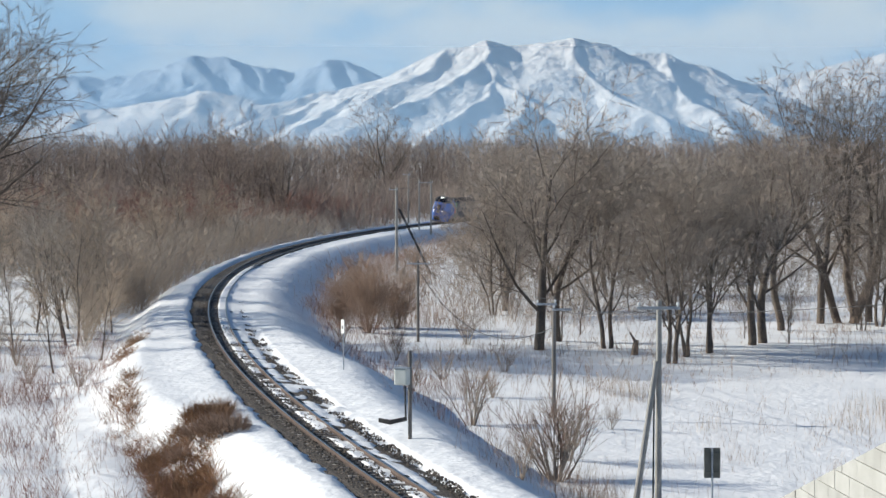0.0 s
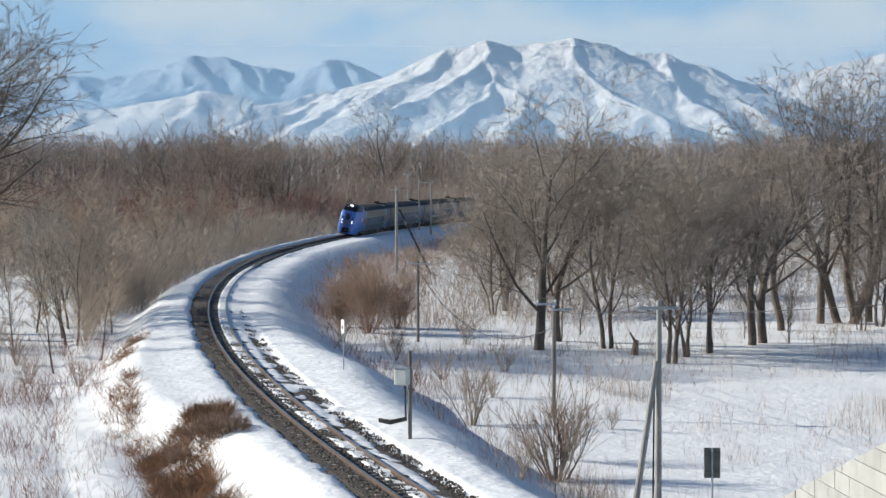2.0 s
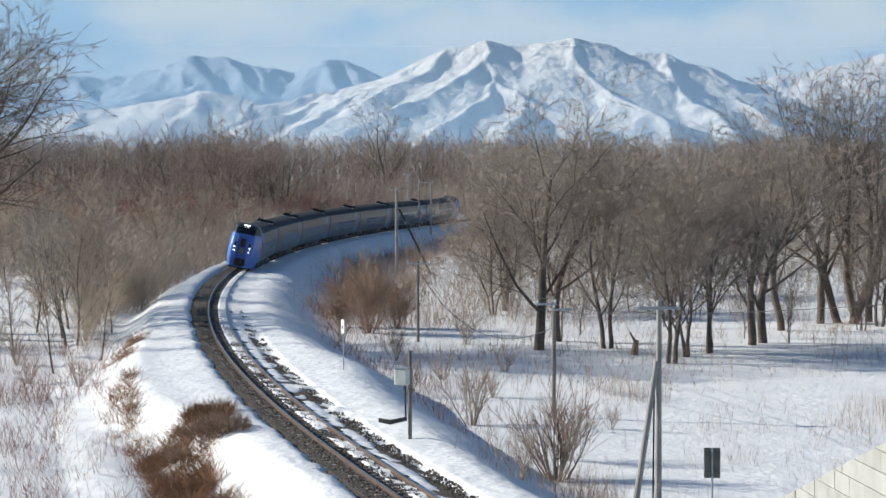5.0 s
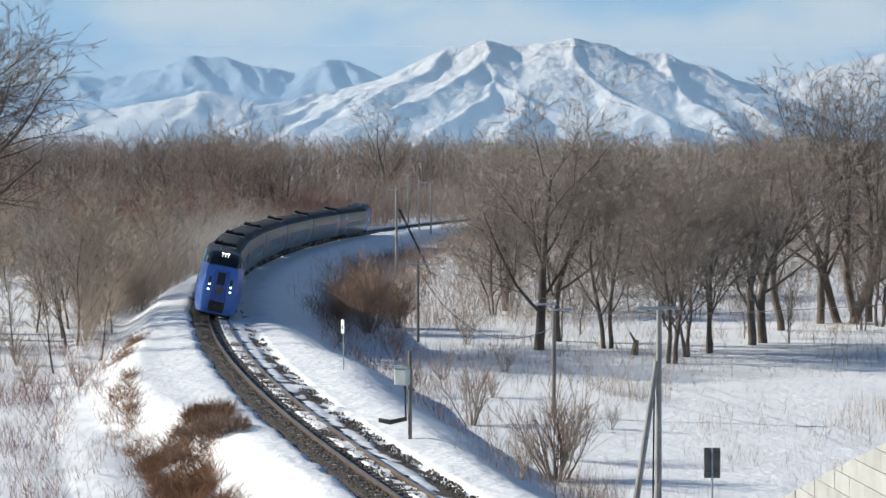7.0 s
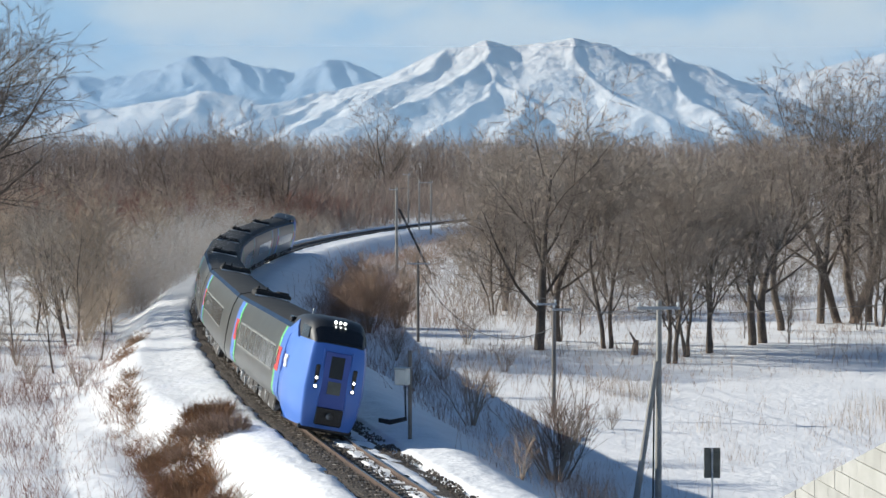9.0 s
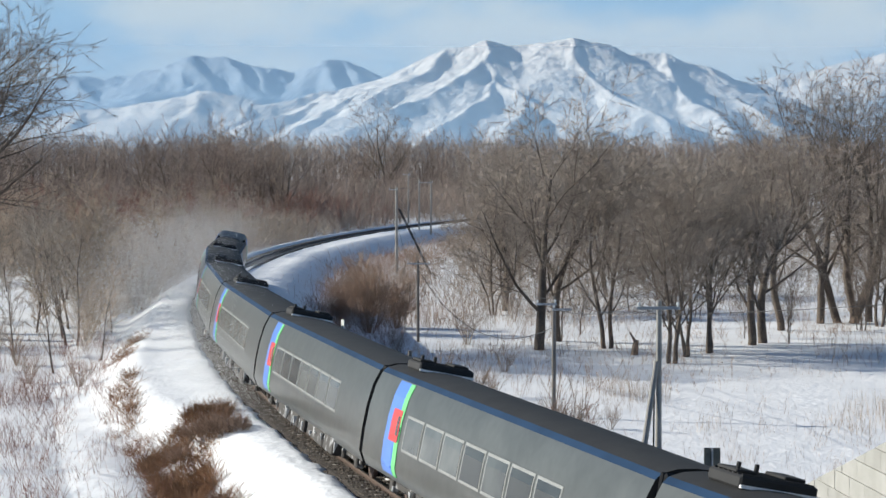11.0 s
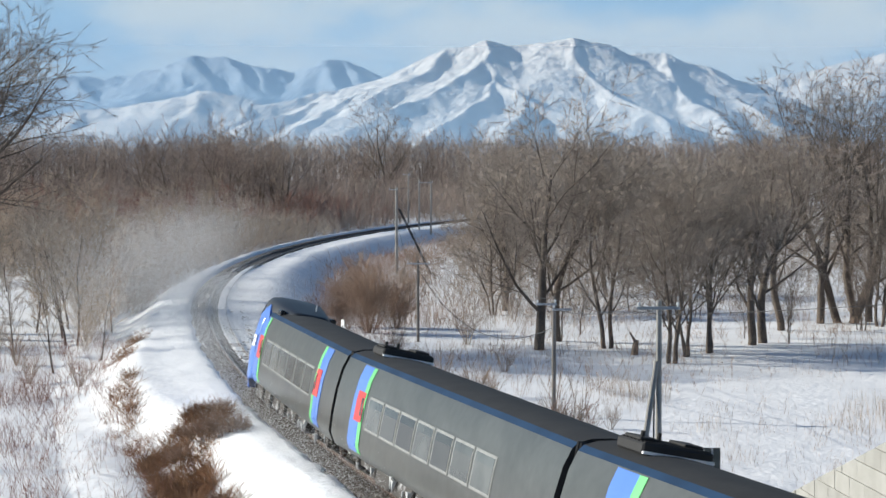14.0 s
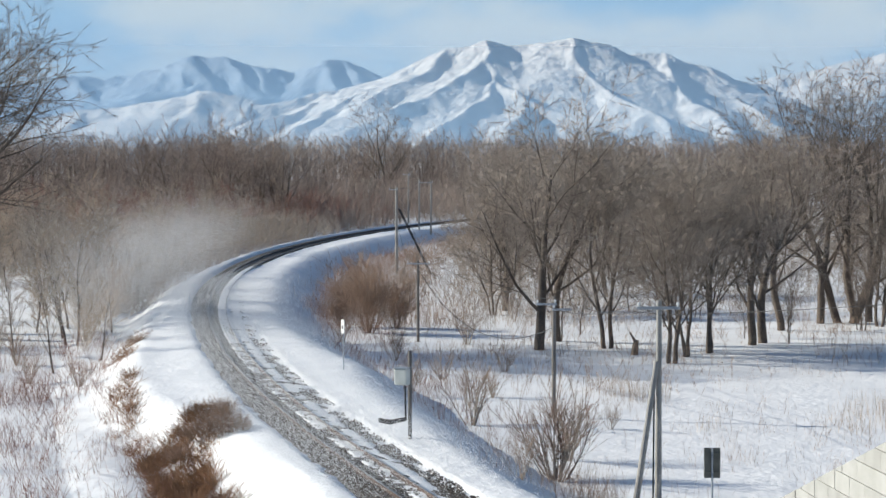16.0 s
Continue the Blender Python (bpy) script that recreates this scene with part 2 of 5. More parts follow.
def bank_z(s, d, x, y):
    """Height of the snow on the bank."""
    zl = float(line_z(s))
    wob = 0.30 * fnoise(s, 0, 6.0, 2.0) + 0.10 * fnoise(s, 3, 2.2, 5.0)
    top = zl - 0.13 - CANT * d * float(smooth(4.0, 1.0, abs(d))) + 0.05 * fnoise(x, y, 1.3, 9.0) + 0.025 * fnoise(x, y, 0.45, 4.0)
    base = field_z(x, y) - 0.15
    if d < 0:
        base += 0.5 * float(smooth(10.0, 7.0, -d))
        c = float(crest_left(s)) + wob
        edge = np.interp(s, [-200, 0, 30, 60, 200], [2.1, 2.1, 1.9, 1.55, 1.5]) + 0.16 * fnoise(x, y, 1.7, 6.0) + 0.20 * fnoise(x, y, 0.42, 1.0)
        up = 0.10 * float(smooth(edge, edge + 0.5, -d)) - 0.35 * float(smooth(edge + 0.12, edge - 0.12, -d))
        f = float(smooth(c - 0.4, c + 2.6, -d))
        return (top + up) * (1 - f) + base * f
    c = float(crest_right(s)) + 0.5 * wob
    base += 0.95 * float(smooth(84, 110, s)) * float(smooth(10.0, 6.0, d))
    w = float(np.interp(s, [-200, 0, 60, 90, 125], [5.6, 6.3, 6.9, 5.6, 3.8]))
    ridge = float(smooth(1.30, 1.6, d)) * float(smooth(2.35, 2.05, d))
    bare = float(smooth(42, 95, s)) * (ridge * (0.55 + 0.9 * fnoise(x, y, 1.6, 8.0) + 0.5 * fnoise(x, y, 0.5, 2.0)) + 0.10 + 0.35 * fnoise(x, y, 0.7, 8.0)) * float(smooth(2.4, 2.1, d))
    gone = -0.25 * bare if d > 0.75 else 0.0
    if -0.6 < d < 0.75:
        gone = 0.05 - float(smooth(45, 80, s)) * (0.085 - 0.09 * fnoise(x, y, 0.9, 5.0) - 0.05 * fnoise(x, y, 0.3, 3.0)) - 0.25 * float(smooth(8, -25, s))
    f = float(smooth(c, c + w, d))
    return (top + 0.02 + gone) * (1 - f) + base * f


def ground_at(x, y):
    s, d = to_line(x, y)
    z = field_z(x, y)
    return max(z, bank_z(s, d, x, y)) if -11 < d < 11 else z


def grid_faces(rows, cols):
    i = np.arange(rows - 1)[:, None] * cols + np.arange(cols - 1)[None, :]
    return np.stack([i, i + 1, i + cols + 1, i + cols], -1).reshape(-1, 4)


def make_ground():
    xs = np.concatenate([[-6000, -2500, -1000, -500, -250, -140], np.arange(-90, -40, 5.0), np.arange(-40, 60, 1.0), np.arange(60, 110, 5.0), [140, 250, 500, 1000, 2500, 6000]])
    ys = np.concatenate([[-3000, -800, -200, -50, 0, 20], np.arange(35, 220, 1.2), np.arange(220, 420, 6.0), [450, 600, 900, 1500, 2500, 3500, 4990, 9000]])
    v = [(x, y, field_z(x, y) if abs(x) < 300 and y < 700 else FIELD_Z) for y in ys for x in xs]
    ob = new("ground", mesh_from("ground", v, grid_faces(len(ys), len(xs)), SNOW, True))
    tagged(ob, "flat snow-covered field with faint drifts and shadows", "ground", kind="structure")
    ss = np.concatenate([np.arange(-330, -30, 1.2), np.arange(-30, 60, 0.6), np.arange(60, 150, 0.3), np.arange(150, 420, 5.0)])
    ds = np.concatenate([np.arange(-10.5, -5.5, 0.6), np.arange(-5.5, -2.4, 0.3), np.arange(-2.4, 2.7, 0.13), np.arange(2.7, 6, 0.3), np.arange(6, 10.6, 0.6)])
    v = []
    for s in ss:
        pts = on_line(np.full(len(ds), s), ds)
        for (x, y, _), d in zip(pts, ds):
            v.append((x, y, bank_z(s, d, x, y)))
    ob = new("railway_bank", mesh_from("railway_bank", v, grid_faces(len(ss), len(ds)), SNOW, True))
    tagged(ob, "snow-covered railway embankment with soft rounded shoulders", "embankment", kind="structure")


def strip(name, profile, ss, mat, closed=False):
    """A profile of (d, z) swept along the line."""
    ds = np.array([p[0] for p in profile])
    zs = np.array([p[1] for p in profile])
    v = np.concatenate([on_line(np.full(len(ds), s), ds, zs - CANT * ds) for s in ss])
    f = grid_faces(len(ss), len(ds)).tolist()
    if closed:
        n = len(ds)
        f += [(r * n + n - 1, r * n, (r + 1) * n, (r + 1) * n + n - 1) for r in range(len(ss) - 1)]
    return mesh_from(name, v, f, mat, False)


def make_track():
    track = empty("railway_track", "single bent railway track on ballast, snow between the rails", "railway track")
    ss = np.concatenate([np.arange(-330, -40, 3.0), np.arange(-40, 150, 1.0), np.arange(150, 420, 5.0)])
    bed = strip("ballast_bed", [(-3.4, -1.7), (-2.4, -0.75), (-1.75, -0.27), (-1.4, -0.17), (-0.66, -0.135), (-0.48, -0.172), (0, -0.176), (0.48, -0.172), (0.66, -0.135), (1.4, -0.17), (1.75, -0.22), (2.5, -0.42), (3.4, -0.95)], ss, BALLAST)
    child("ballast_bed", bed, track, "brown crushed-stone ballast")
    g = 0.566
    for side in (-1, 1):
        c = side * g
        prof = [(c - 0.065, -0.15), (c + 0.065, -0.15), (c + 0.065, -0.135), (c + 0.012, -0.11), (c + 0.012, -0.04), (c + 0.034, -0.028), (c + 0.034, -0.003),
                (c - 0.034, -0.003), (c - 0.034, -0.028), (c - 0.012, -0.04), (c - 0.012, -0.11), (c - 0.065, -0.135)]
        rail = child("rail", strip("rail", prof, ss, RAIL, True), track, "rusty brown steel rail")
        head = strip("rail_head", [(c - 0.03, -0.001), (c + 0.03, -0.001)], ss, RAIL_TOP)
        child("running_surface", head, rail, "polished bright running surface")
    # sleepers
    bm = bmesh.new()
    box(bm, (0, 0, -0.215), (2.1, 0.21, 0.13), 0.015)
    wood = bpy.data.meshes.new("sleeper")
    bm.to_mesh(wood)
    bm.free()
    wood.materials.append(SLEEPER)
    rnd = random.Random(3)
    for i in range(298):
        s = 149.0 - 0.6 * i
        x, y, z = on_line(s)
        h = float(np.interp(s, S_AXIS, LINE_H))
        sl = child("sleeper", wood, track)
        sl.matrix_basis = pose(x, y, z + 0.006 + rnd.uniform(-0.01, 0.012), 0, math.degrees(CANT), math.degrees(h) + rnd.uniform(-0.6, 0.6))
    # loose stones
    rnd = random.Random(8)
    v, f = [], []
    shape = [(1, 0, 0), (0, 1, 0), (-1, 0, 0), (0, -1, 0), (0, 0, 1), (0, 0, -1)]
    tri = [(0, 1, 4), (1, 2, 4), (2, 3, 4), (3, 0, 4), (1, 0, 5), (2, 1, 5), (3, 2, 5), (0, 3, 5)]
    for i in range(13000):
        s = 136 - 100 * rnd.random() ** 1.25
        d = rnd.choice((rnd.uniform(-1.95, -0.66), rnd.uniform(-1.8, -0.66), rnd.uniform(-0.48, 0.48), rnd.uniform(1.45, 2.25), rnd.uniform(1.55, 2.2), rnd.uniform(-1.9, -0.8)))
        if d > 0.66 and fnoise(s, d * 2, 1.8, 4.4) < 0.02 - 0.22 * (s > 95):
            continue
        z0 = float(np.interp(d, [-2.5, -1.75, -0.9, 0.9, 1.75, 2.5], [-0.75, -0.26, -0.15, -0.15, -0.2, -0.24])) - CANT * d
        p = on_line(s, d, z0 + rnd.uniform(0.0, 0.03) + (0.05 if d > 0.7 else 0))
        r = rnd.uniform(0.025, 0.055)
        turn = Euler((rnd.uniform(0, 3), rnd.uniform(0, 3), rnd.uniform(0, 6))).to_matrix()
        n = len(v)
        v += [tuple(Vector(p) + turn @ (Vector(q) * r * rnd.uniform(0.7, 1.3))) for q in shape]
        f += [(a + n, b + n, c + n) for a, b, c in tri]
    child("loose_gravel", mesh_from("loose_gravel", v, f, STONE), track, "loose brown ballast stones")["kind"] = "stuff"


make_ground()
make_track()


# ---------------------------------------------------------------- mountains
HORIZON = 276.0
FOCAL = 3554.8


def afar(px, py, dist):
    """A place at that distance behind the bearing of the far view (px across, py down)."""
    return np.array([(px - 784) / FOCAL * dist, dist, EYE[2] + (HORIZON - py) / FOCAL * dist])


def mountain(name, ridges, x0, x1, y0, y1, step, slope, rough, mat, label, seed, foot):
    """A range built from the crests and spurs of its ridges, which fall away to both sides."""
    xs, ys = np.arange(x0, x1, step), np.arange(y0, y1, step)
    gx, gy = np.meshgrid(xs, ys)
    wx = np.array([[noise.noise(Vector((x / 90, y / 90, seed))) for x in xs] for y in ys]) * 16
    wy = np.array([[noise.noise(Vector((x / 90, y / 90, seed + 5))) for x in xs] for y in ys]) * 16
    px, py = gx + wx, gy + wy
    h = np.full(gx.shape, -20.0)
    for ridge in ridges:
        pts = [afar(*p) for p in ridge]
        for a, b in zip(pts[:-1], pts[1:]):
            ab = b - a
            t = np.clip(((px - a[0]) * ab[0] + (py - a[1]) * ab[1]) / (ab[0] ** 2 + ab[1] ** 2), 0, 1)
            dist = np.hypot(px - a[0] - t * ab[0], py - a[1] - t * ab[1])
            top = a[2] + t * ab[2]
            h = np.maximum(h, top - slope * dist * (1.15 - 0.30 * np.clip(dist / 250, 0, 1)))
    rz = np.array([[noise.ridged_multi_fractal(Vector((x / 150, y / 260, seed)), 1.0, 2.1, 5, 1.0, 2.0) for x in xs] for y in ys])
    fine = np.array([[noise.ridged_multi_fractal(Vector((x / 46, y / 90, seed + 2)), 1.0, 2.1, 4, 1.0, 2.0) - 1.1 for x in xs] for y in ys])
    mask = np.clip((h - foot) / 60, 0, 1)
    h = h + (rz - 1.2) * rough * 0.8 * mask + fine * rough * 0.42 * mask
    lift = np.clip((gy - y0) / 260, 0, 1)
    h = np.maximum(h * np.clip((gy - y0) / 180, 0, 1), (foot + 2.0 * wx / 16) * lift * lift * (3 - 2 * lift) - 2.5)
    v = np.stack([gx, gy, h], -1).reshape(-1, 3)
    ob = new(name, mesh_from(name, v, grid_faces(len(ys), len(xs)), mat, True))
    return tagged(ob, label, "mountain", kind="structure")


def make_mountains():
    D = 4300
    main = [
        [(250, 262, D - 250), (330, 236, D - 200), (430, 197, D - 120), (520, 176, D - 60), (600, 156, D), (690, 133, D), (735, 114, D), (790, 88, D), (830, 86, D), (865, 71, D)],
        [(865, 71, D), (905, 83, D + 20), (940, 81, D + 20), (975, 71, D + 10), (1005, 66, D), (1045, 72, D), (1075, 80, D + 10), (1110, 96, D + 20)],
        [(1110, 96, D + 20), (1180, 93, D + 30), (1215, 110, D + 30), (1255, 118, D + 30), (1300, 136, D + 40), (1345, 150, D + 40), (1420, 190, D + 40)],
        [(865, 71, D), (862, 100, D - 130), (880, 140, D - 260), (930, 175, D - 400), (1010, 205, D - 520), (1090, 232, D - 620)],
        [(862, 100, D - 130), (820, 130, D - 260), (760, 165, D - 380), (690, 195, D - 480), (620, 225, D - 560)],
        [(880, 140, D - 260), (850, 180, D - 420), (790, 215, D - 560), (740, 240, D - 650)],
        [(930, 175, D - 400), (920, 205, D - 540), (890, 235, D - 660)],
        [(1005, 66, D), (1020, 105, D - 140), (1060, 145, D - 280), (1100, 170, D - 400), (1150, 195, D - 520), (1190, 225, D - 620)],
        [(1110, 96, D + 20), (1120, 130, D - 130), (1090, 165, D - 330)],
        [(1180, 93, D + 30), (1190, 135, D - 140), (1215, 170, D - 320), (1260, 200, D - 460), (1300, 230, D - 580)],
        [(1190, 135, D - 140), (1150, 165, D - 300)],
        [(1255, 118, D + 30), (1290, 160, D - 150), (1340, 195, D - 320), (1380, 225, D - 460)],
        [(690, 133, D), (640, 165, D - 180), (570, 200, D - 340), (520, 230, D - 460)],
        [(790, 88, D), (740, 130, D - 180), (650, 175, D - 330)],
        [(600, 156, D), (540, 190, D - 190), (450, 215, D - 330)],
    ]
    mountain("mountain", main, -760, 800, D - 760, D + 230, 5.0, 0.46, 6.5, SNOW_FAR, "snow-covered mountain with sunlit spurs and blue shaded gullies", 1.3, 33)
    right = [
        [(1290, 165, D + 140), (1340, 148, D + 140), (1375, 136, D + 150), (1430, 128, D + 160), (1480, 113, D + 160), (1530, 104, D + 160), (1575, 94, D + 160), (1700, 84, D + 160), (1850, 120, D + 160)],
        [(1375, 136, D + 150), (1400, 175, D), (1440, 205, D - 120)],
        [(1480, 113, D + 160), (1500, 160, D), (1470, 200, D - 140)],
        [(1575, 94, D + 160), (1580, 150, D), (1610, 200, D - 160)],
        [(1530, 104, D + 160), (1540, 150, D + 20), (1530, 200, D - 150)],
    ]
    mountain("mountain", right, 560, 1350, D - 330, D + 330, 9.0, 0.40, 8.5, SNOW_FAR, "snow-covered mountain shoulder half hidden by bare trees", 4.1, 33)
    low = [
        [(-40, 225, D - 60), (60, 212, D - 60), (150, 196, D - 60), (215, 190, D - 60), (275, 182, D - 60), (300, 180, D - 60), (350, 160, D - 40), (400, 166, D - 40), (440, 176, D - 60), (520, 210, D - 60)],
        [(275, 182, D - 60), (250, 210, D - 200), (190, 232, D - 300)],
        [(350, 160, D - 40), (340, 195, D - 200), (290, 228, D - 330)],
        [(440, 176, D - 60), (425, 205, D - 200), (380, 232, D - 330)],
        [(150, 196, D - 60), (120, 220, D - 200)],
    ]
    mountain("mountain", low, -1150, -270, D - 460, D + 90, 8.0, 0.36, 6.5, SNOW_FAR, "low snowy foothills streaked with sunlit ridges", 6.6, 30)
    back = [
        [(-60, 165, 4800), (30, 150, 4800), (75, 152, 4800), (135, 131, 4800), (185, 139, 4800), (240, 132, 4800), (300, 112, 4800), (345, 97, 4800), (400, 101, 4800), (450, 115, 4800), (525, 125, 4800),
         (575, 106, 4800), (620, 109, 4800), (660, 130, 4800), (720, 165, 4800)],
        [(135, 131, 4800), (160, 170, 4620), (200, 205, 4500)],
        [(345, 97, 4800), (360, 140, 4620), (400, 180, 4500)],
        [(300, 112, 4800), (270, 160, 4600)],
        [(240, 132, 4800), (225, 170, 4640)],
        [(400, 101, 4800), (430, 140, 4660), (470, 175, 4540)],
        [(345, 97, 4800), (320, 135, 4660), (330, 175, 4520)],
        [(620, 109, 4800), (640, 150, 4640)],
        [(525, 125, 4800), (520, 160, 4640)],
        [(450, 115, 4800), (470, 155, 4620)],
        [(575, 106, 4800), (590, 150, 4620)],
    ]
    mountain("mountain", back, -1300, 200, 4385, 4960, 8.0, 0.50, 9.0, SNOW_HAZE_TINT, "snowy mountain range tinted pale blue to imitate haze", 8.2, 10)


make_mountains()


def make_haze_sheet(y, low, high, top):
    """Thin bluish sheet added before the mountains to imitate haze, densest near the ground."""
    mat = bpy.data.materials.new("haze_sheet")
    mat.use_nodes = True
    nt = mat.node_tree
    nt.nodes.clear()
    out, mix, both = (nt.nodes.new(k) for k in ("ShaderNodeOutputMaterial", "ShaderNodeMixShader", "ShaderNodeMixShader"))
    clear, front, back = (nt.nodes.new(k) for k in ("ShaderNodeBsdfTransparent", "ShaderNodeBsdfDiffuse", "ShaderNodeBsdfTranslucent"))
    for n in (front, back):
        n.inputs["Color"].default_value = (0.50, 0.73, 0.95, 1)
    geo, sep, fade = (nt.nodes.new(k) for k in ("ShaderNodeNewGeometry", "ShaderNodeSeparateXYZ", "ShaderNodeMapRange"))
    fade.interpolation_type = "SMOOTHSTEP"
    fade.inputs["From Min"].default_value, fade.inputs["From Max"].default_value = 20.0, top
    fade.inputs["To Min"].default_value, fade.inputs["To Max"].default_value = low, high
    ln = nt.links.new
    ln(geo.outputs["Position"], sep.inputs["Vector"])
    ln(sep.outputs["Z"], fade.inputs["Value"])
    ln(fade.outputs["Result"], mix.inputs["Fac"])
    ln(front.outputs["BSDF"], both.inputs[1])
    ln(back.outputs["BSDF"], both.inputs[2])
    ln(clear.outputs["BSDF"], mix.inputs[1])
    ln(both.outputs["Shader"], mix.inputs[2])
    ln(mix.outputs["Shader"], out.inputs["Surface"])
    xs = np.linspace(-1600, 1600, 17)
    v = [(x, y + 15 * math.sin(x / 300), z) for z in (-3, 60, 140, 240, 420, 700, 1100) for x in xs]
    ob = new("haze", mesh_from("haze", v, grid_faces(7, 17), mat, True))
    tagged(ob, "thin bluish see-through sheet imitating haze before the mountains", "haze", kind="structure")


# tinted sheets that imitate aerial haze, before and behind the main range
make_haze_sheet(3420, 0.52, 0.0, 430.0)
make_haze_sheet(4560, 0.42, 0.0, 420.0)


# ---------------------------------------------------------------- trees and shrubs
class Wood:
    """Collects tapered limbs and fine twigs of one plant."""

    def __init__(self, seed):
        self.rnd = random.Random(seed)
        self.v, self.f, self.tv, self.tf = [], [], [], []

    def limb(self, pts, radii, sides):
        base = len(self.v)
        for i, (p, r) in enumerate(zip(pts, radii)):
            a = (pts[min(i + 1, len(pts) - 1)] - pts[max(i - 1, 0)]).normalized()
            u = a.orthogonal().normalized()
            w = a.cross(u)
            for k in range(sides):
                t = 2 * math.pi * k / sides
                self.v.append(tuple(p + (u * math.cos(t) + w * math.sin(t)) * r))
        for i in range(len(pts) - 1):
            for k in range(sides):
                a, b = base + i * sides + k, base + i * sides + (k + 1) % sides
                self.f.append((a, b, b + sides, a + sides))

    def twig(self, p, way, length, width):
        """A fine twig: one long sliver."""
        n = len(self.tv)
        side = way.orthogonal().normalized()
        side.rotate(Matrix.Rotation(self.rnd.uniform(0, 6.28), 3, way.normalized()))
        self.tv += [tuple(p - side * width / 2), tuple(p + side * width / 2), tuple(p + way * length)]
        self.tf.append((n, n + 1, n + 2))

    def grow(self, p, way, length, radius, level, spec):
        r = self.rnd
        n = max(3 if level < 2 else 2, int(length / spec["seg"][min(level, 3)]))
        pts, radii, ways = [p.copy()], [radius], [way.copy()]
        step = length / n
        end = spec["taper"][min(level, 3)]
        for i in range(n):
            way = way + Vector((r.gauss(0, 1), r.gauss(0, 1), r.gauss(0, 1))) * spec["wobble"] + Vector((0, 0, spec["rise"][min(level, 3)]))
            way.normalize()
            p = p + way * step
            pts.append(p.copy())
            ways.append(way.copy())
            radii.append(max(0.006, radius * (1 - (1 - end) * (i + 1) / n)))
        self.limb(pts, radii, spec.get("sides", (8, 6, 4, 3))[min(level, 3)])
        if level >= spec["levels"]:
            for _ in range(spec["twigs"]):
                t = r.uniform(0.1, 1.0)
                i = min(int(t * n), n - 1)
                q = pts[i].lerp(pts[i + 1], t * n - i)
                w = ways[i] + Vector((r.gauss(0, 1), r.gauss(0, 1), r.gauss(0, 0.7))) * spec["twig_spread"]
                w.normalize()
                self.twig(q, w, r.uniform(0.5, 1.0) * spec["twig_len"], spec["twig_w"])
            return
        count = spec["kids"][level]
        for k in range(count):
            t = spec["from"][level] + (1 - spec["from"][level]) * (k + r.random()) / count
            i = min(int(t * n), n - 1)
            q = pts[i].lerp(pts[i + 1], t * n - i)
            side = ways[i].orthogonal().normalized()
            side.rotate(Matrix.Rotation(k * 2.4 + r.uniform(-0.5, 0.5), 3, ways[i]))
            ang = radians(r.uniform(*spec["angle"][level]))
            w = ways[i] * math.cos(ang) + side * math.sin(ang)
            here = radii[i]
            self.grow(q, w, length * r.uniform(*spec["ratio"][level]) * (1.15 - 0.45 * t), here * r.uniform(0.34, 0.54), level + 1, spec)

    def meshes(self, bark, twigs):
        a = mesh_from("trunk", self.v, self.f, bark, True)
        b = mesh_from("crown", self.tv, self.tf, twigs)
        return a, b


BIG = dict(sides=(8, 5, 3, 3), seg=(0.8, 0.8, 0.75, 0.7), taper=(0.22, 0.22, 0.25, 0.3), wobble=0.085, rise=(0.07, 0.06, 0.04, 0.02), levels=3, kids=(10, 7, 5), **{"from": (0.20, 0.15, 0.1)},
           angle=((24, 58), (25, 55), (25, 60)), ratio=((0.50, 0.78), (0.42, 0.62), (0.4, 0.62)), twigs=26, twig_len=1.0, twig_w=0.017, twig_spread=0.55)
STAND = dict(BIG, sides=(7, 4, 3), seg=(1.2, 1.0, 0.9, 0.8), levels=2, kids=(12, 9), twigs=34, twig_len=1.35, twig_w=0.023, twig_spread=0.6)
SLIM = dict(sides=(6, 3, 3), seg=(1.0, 0.9, 0.8, 0.4), taper=(0.15, 0.25, 0.3, 0.3), wobble=0.07, rise=(0.06, 0.07, 0.04, 0.03), levels=2, kids=(13, 5), **{"from": (0.18, 0.1)},
            angle=((22, 45), (25, 50)), ratio=((0.28, 0.45), (0.4, 0.6)), twigs=24, twig_len=1.1, twig_w=0.026, twig_spread=0.4)
SHRUB = dict(sides=(4, 3), seg=(0.5, 0.4, 0.25, 0.2), taper=(0.3, 0.3, 0.3, 0.3), wobble=0.10, rise=(0.05, 0.05, 0.03, 0.03), levels=1, kids=(7,), **{"from": (0.25,)},
             angle=((18, 45),), ratio=((0.35, 0.6),), twigs=11, twig_len=0.5, twig_w=0.012, twig_spread=0.35)


def tree_kind(seed, height, spec, radius, bark, twigs, stems=1, lean=0.12, fork=None):
    w = Wood(seed)
    for i in range(stems):
        a = 2 * math.pi * (i + w.rnd.random() * 0.6) / stems
        out = Vector((math.cos(a), math.sin(a), 0)) * (lean if stems > 1 else lean * 0.3)
        base = Vector((math.cos(a), math.sin(a), 0)) * (0.0 if stems == 1 else radius * 1.3) - Vector((0, 0, 0.3))
        way = (Vector((0, 0, 1)) + out).normalized()
        w.grow(base, way, height * w.rnd.uniform(0.74, 0.84), radius * w.rnd.uniform(0.8, 1.1), 0, spec)
    return w.meshes(bark, twigs)


def plant(name, kind, x, y, turn, size, label, category, group="", tall=1.0):
    a, b = kind
    ob = empty(name, label, category, group, pose(x, y, ground_at(x, y) - 0.05, 0, 0, turn))
    ob.scale = (size, size, size * tall)
    child("trunk", a, ob)
    child("crown", b, ob)
    return ob


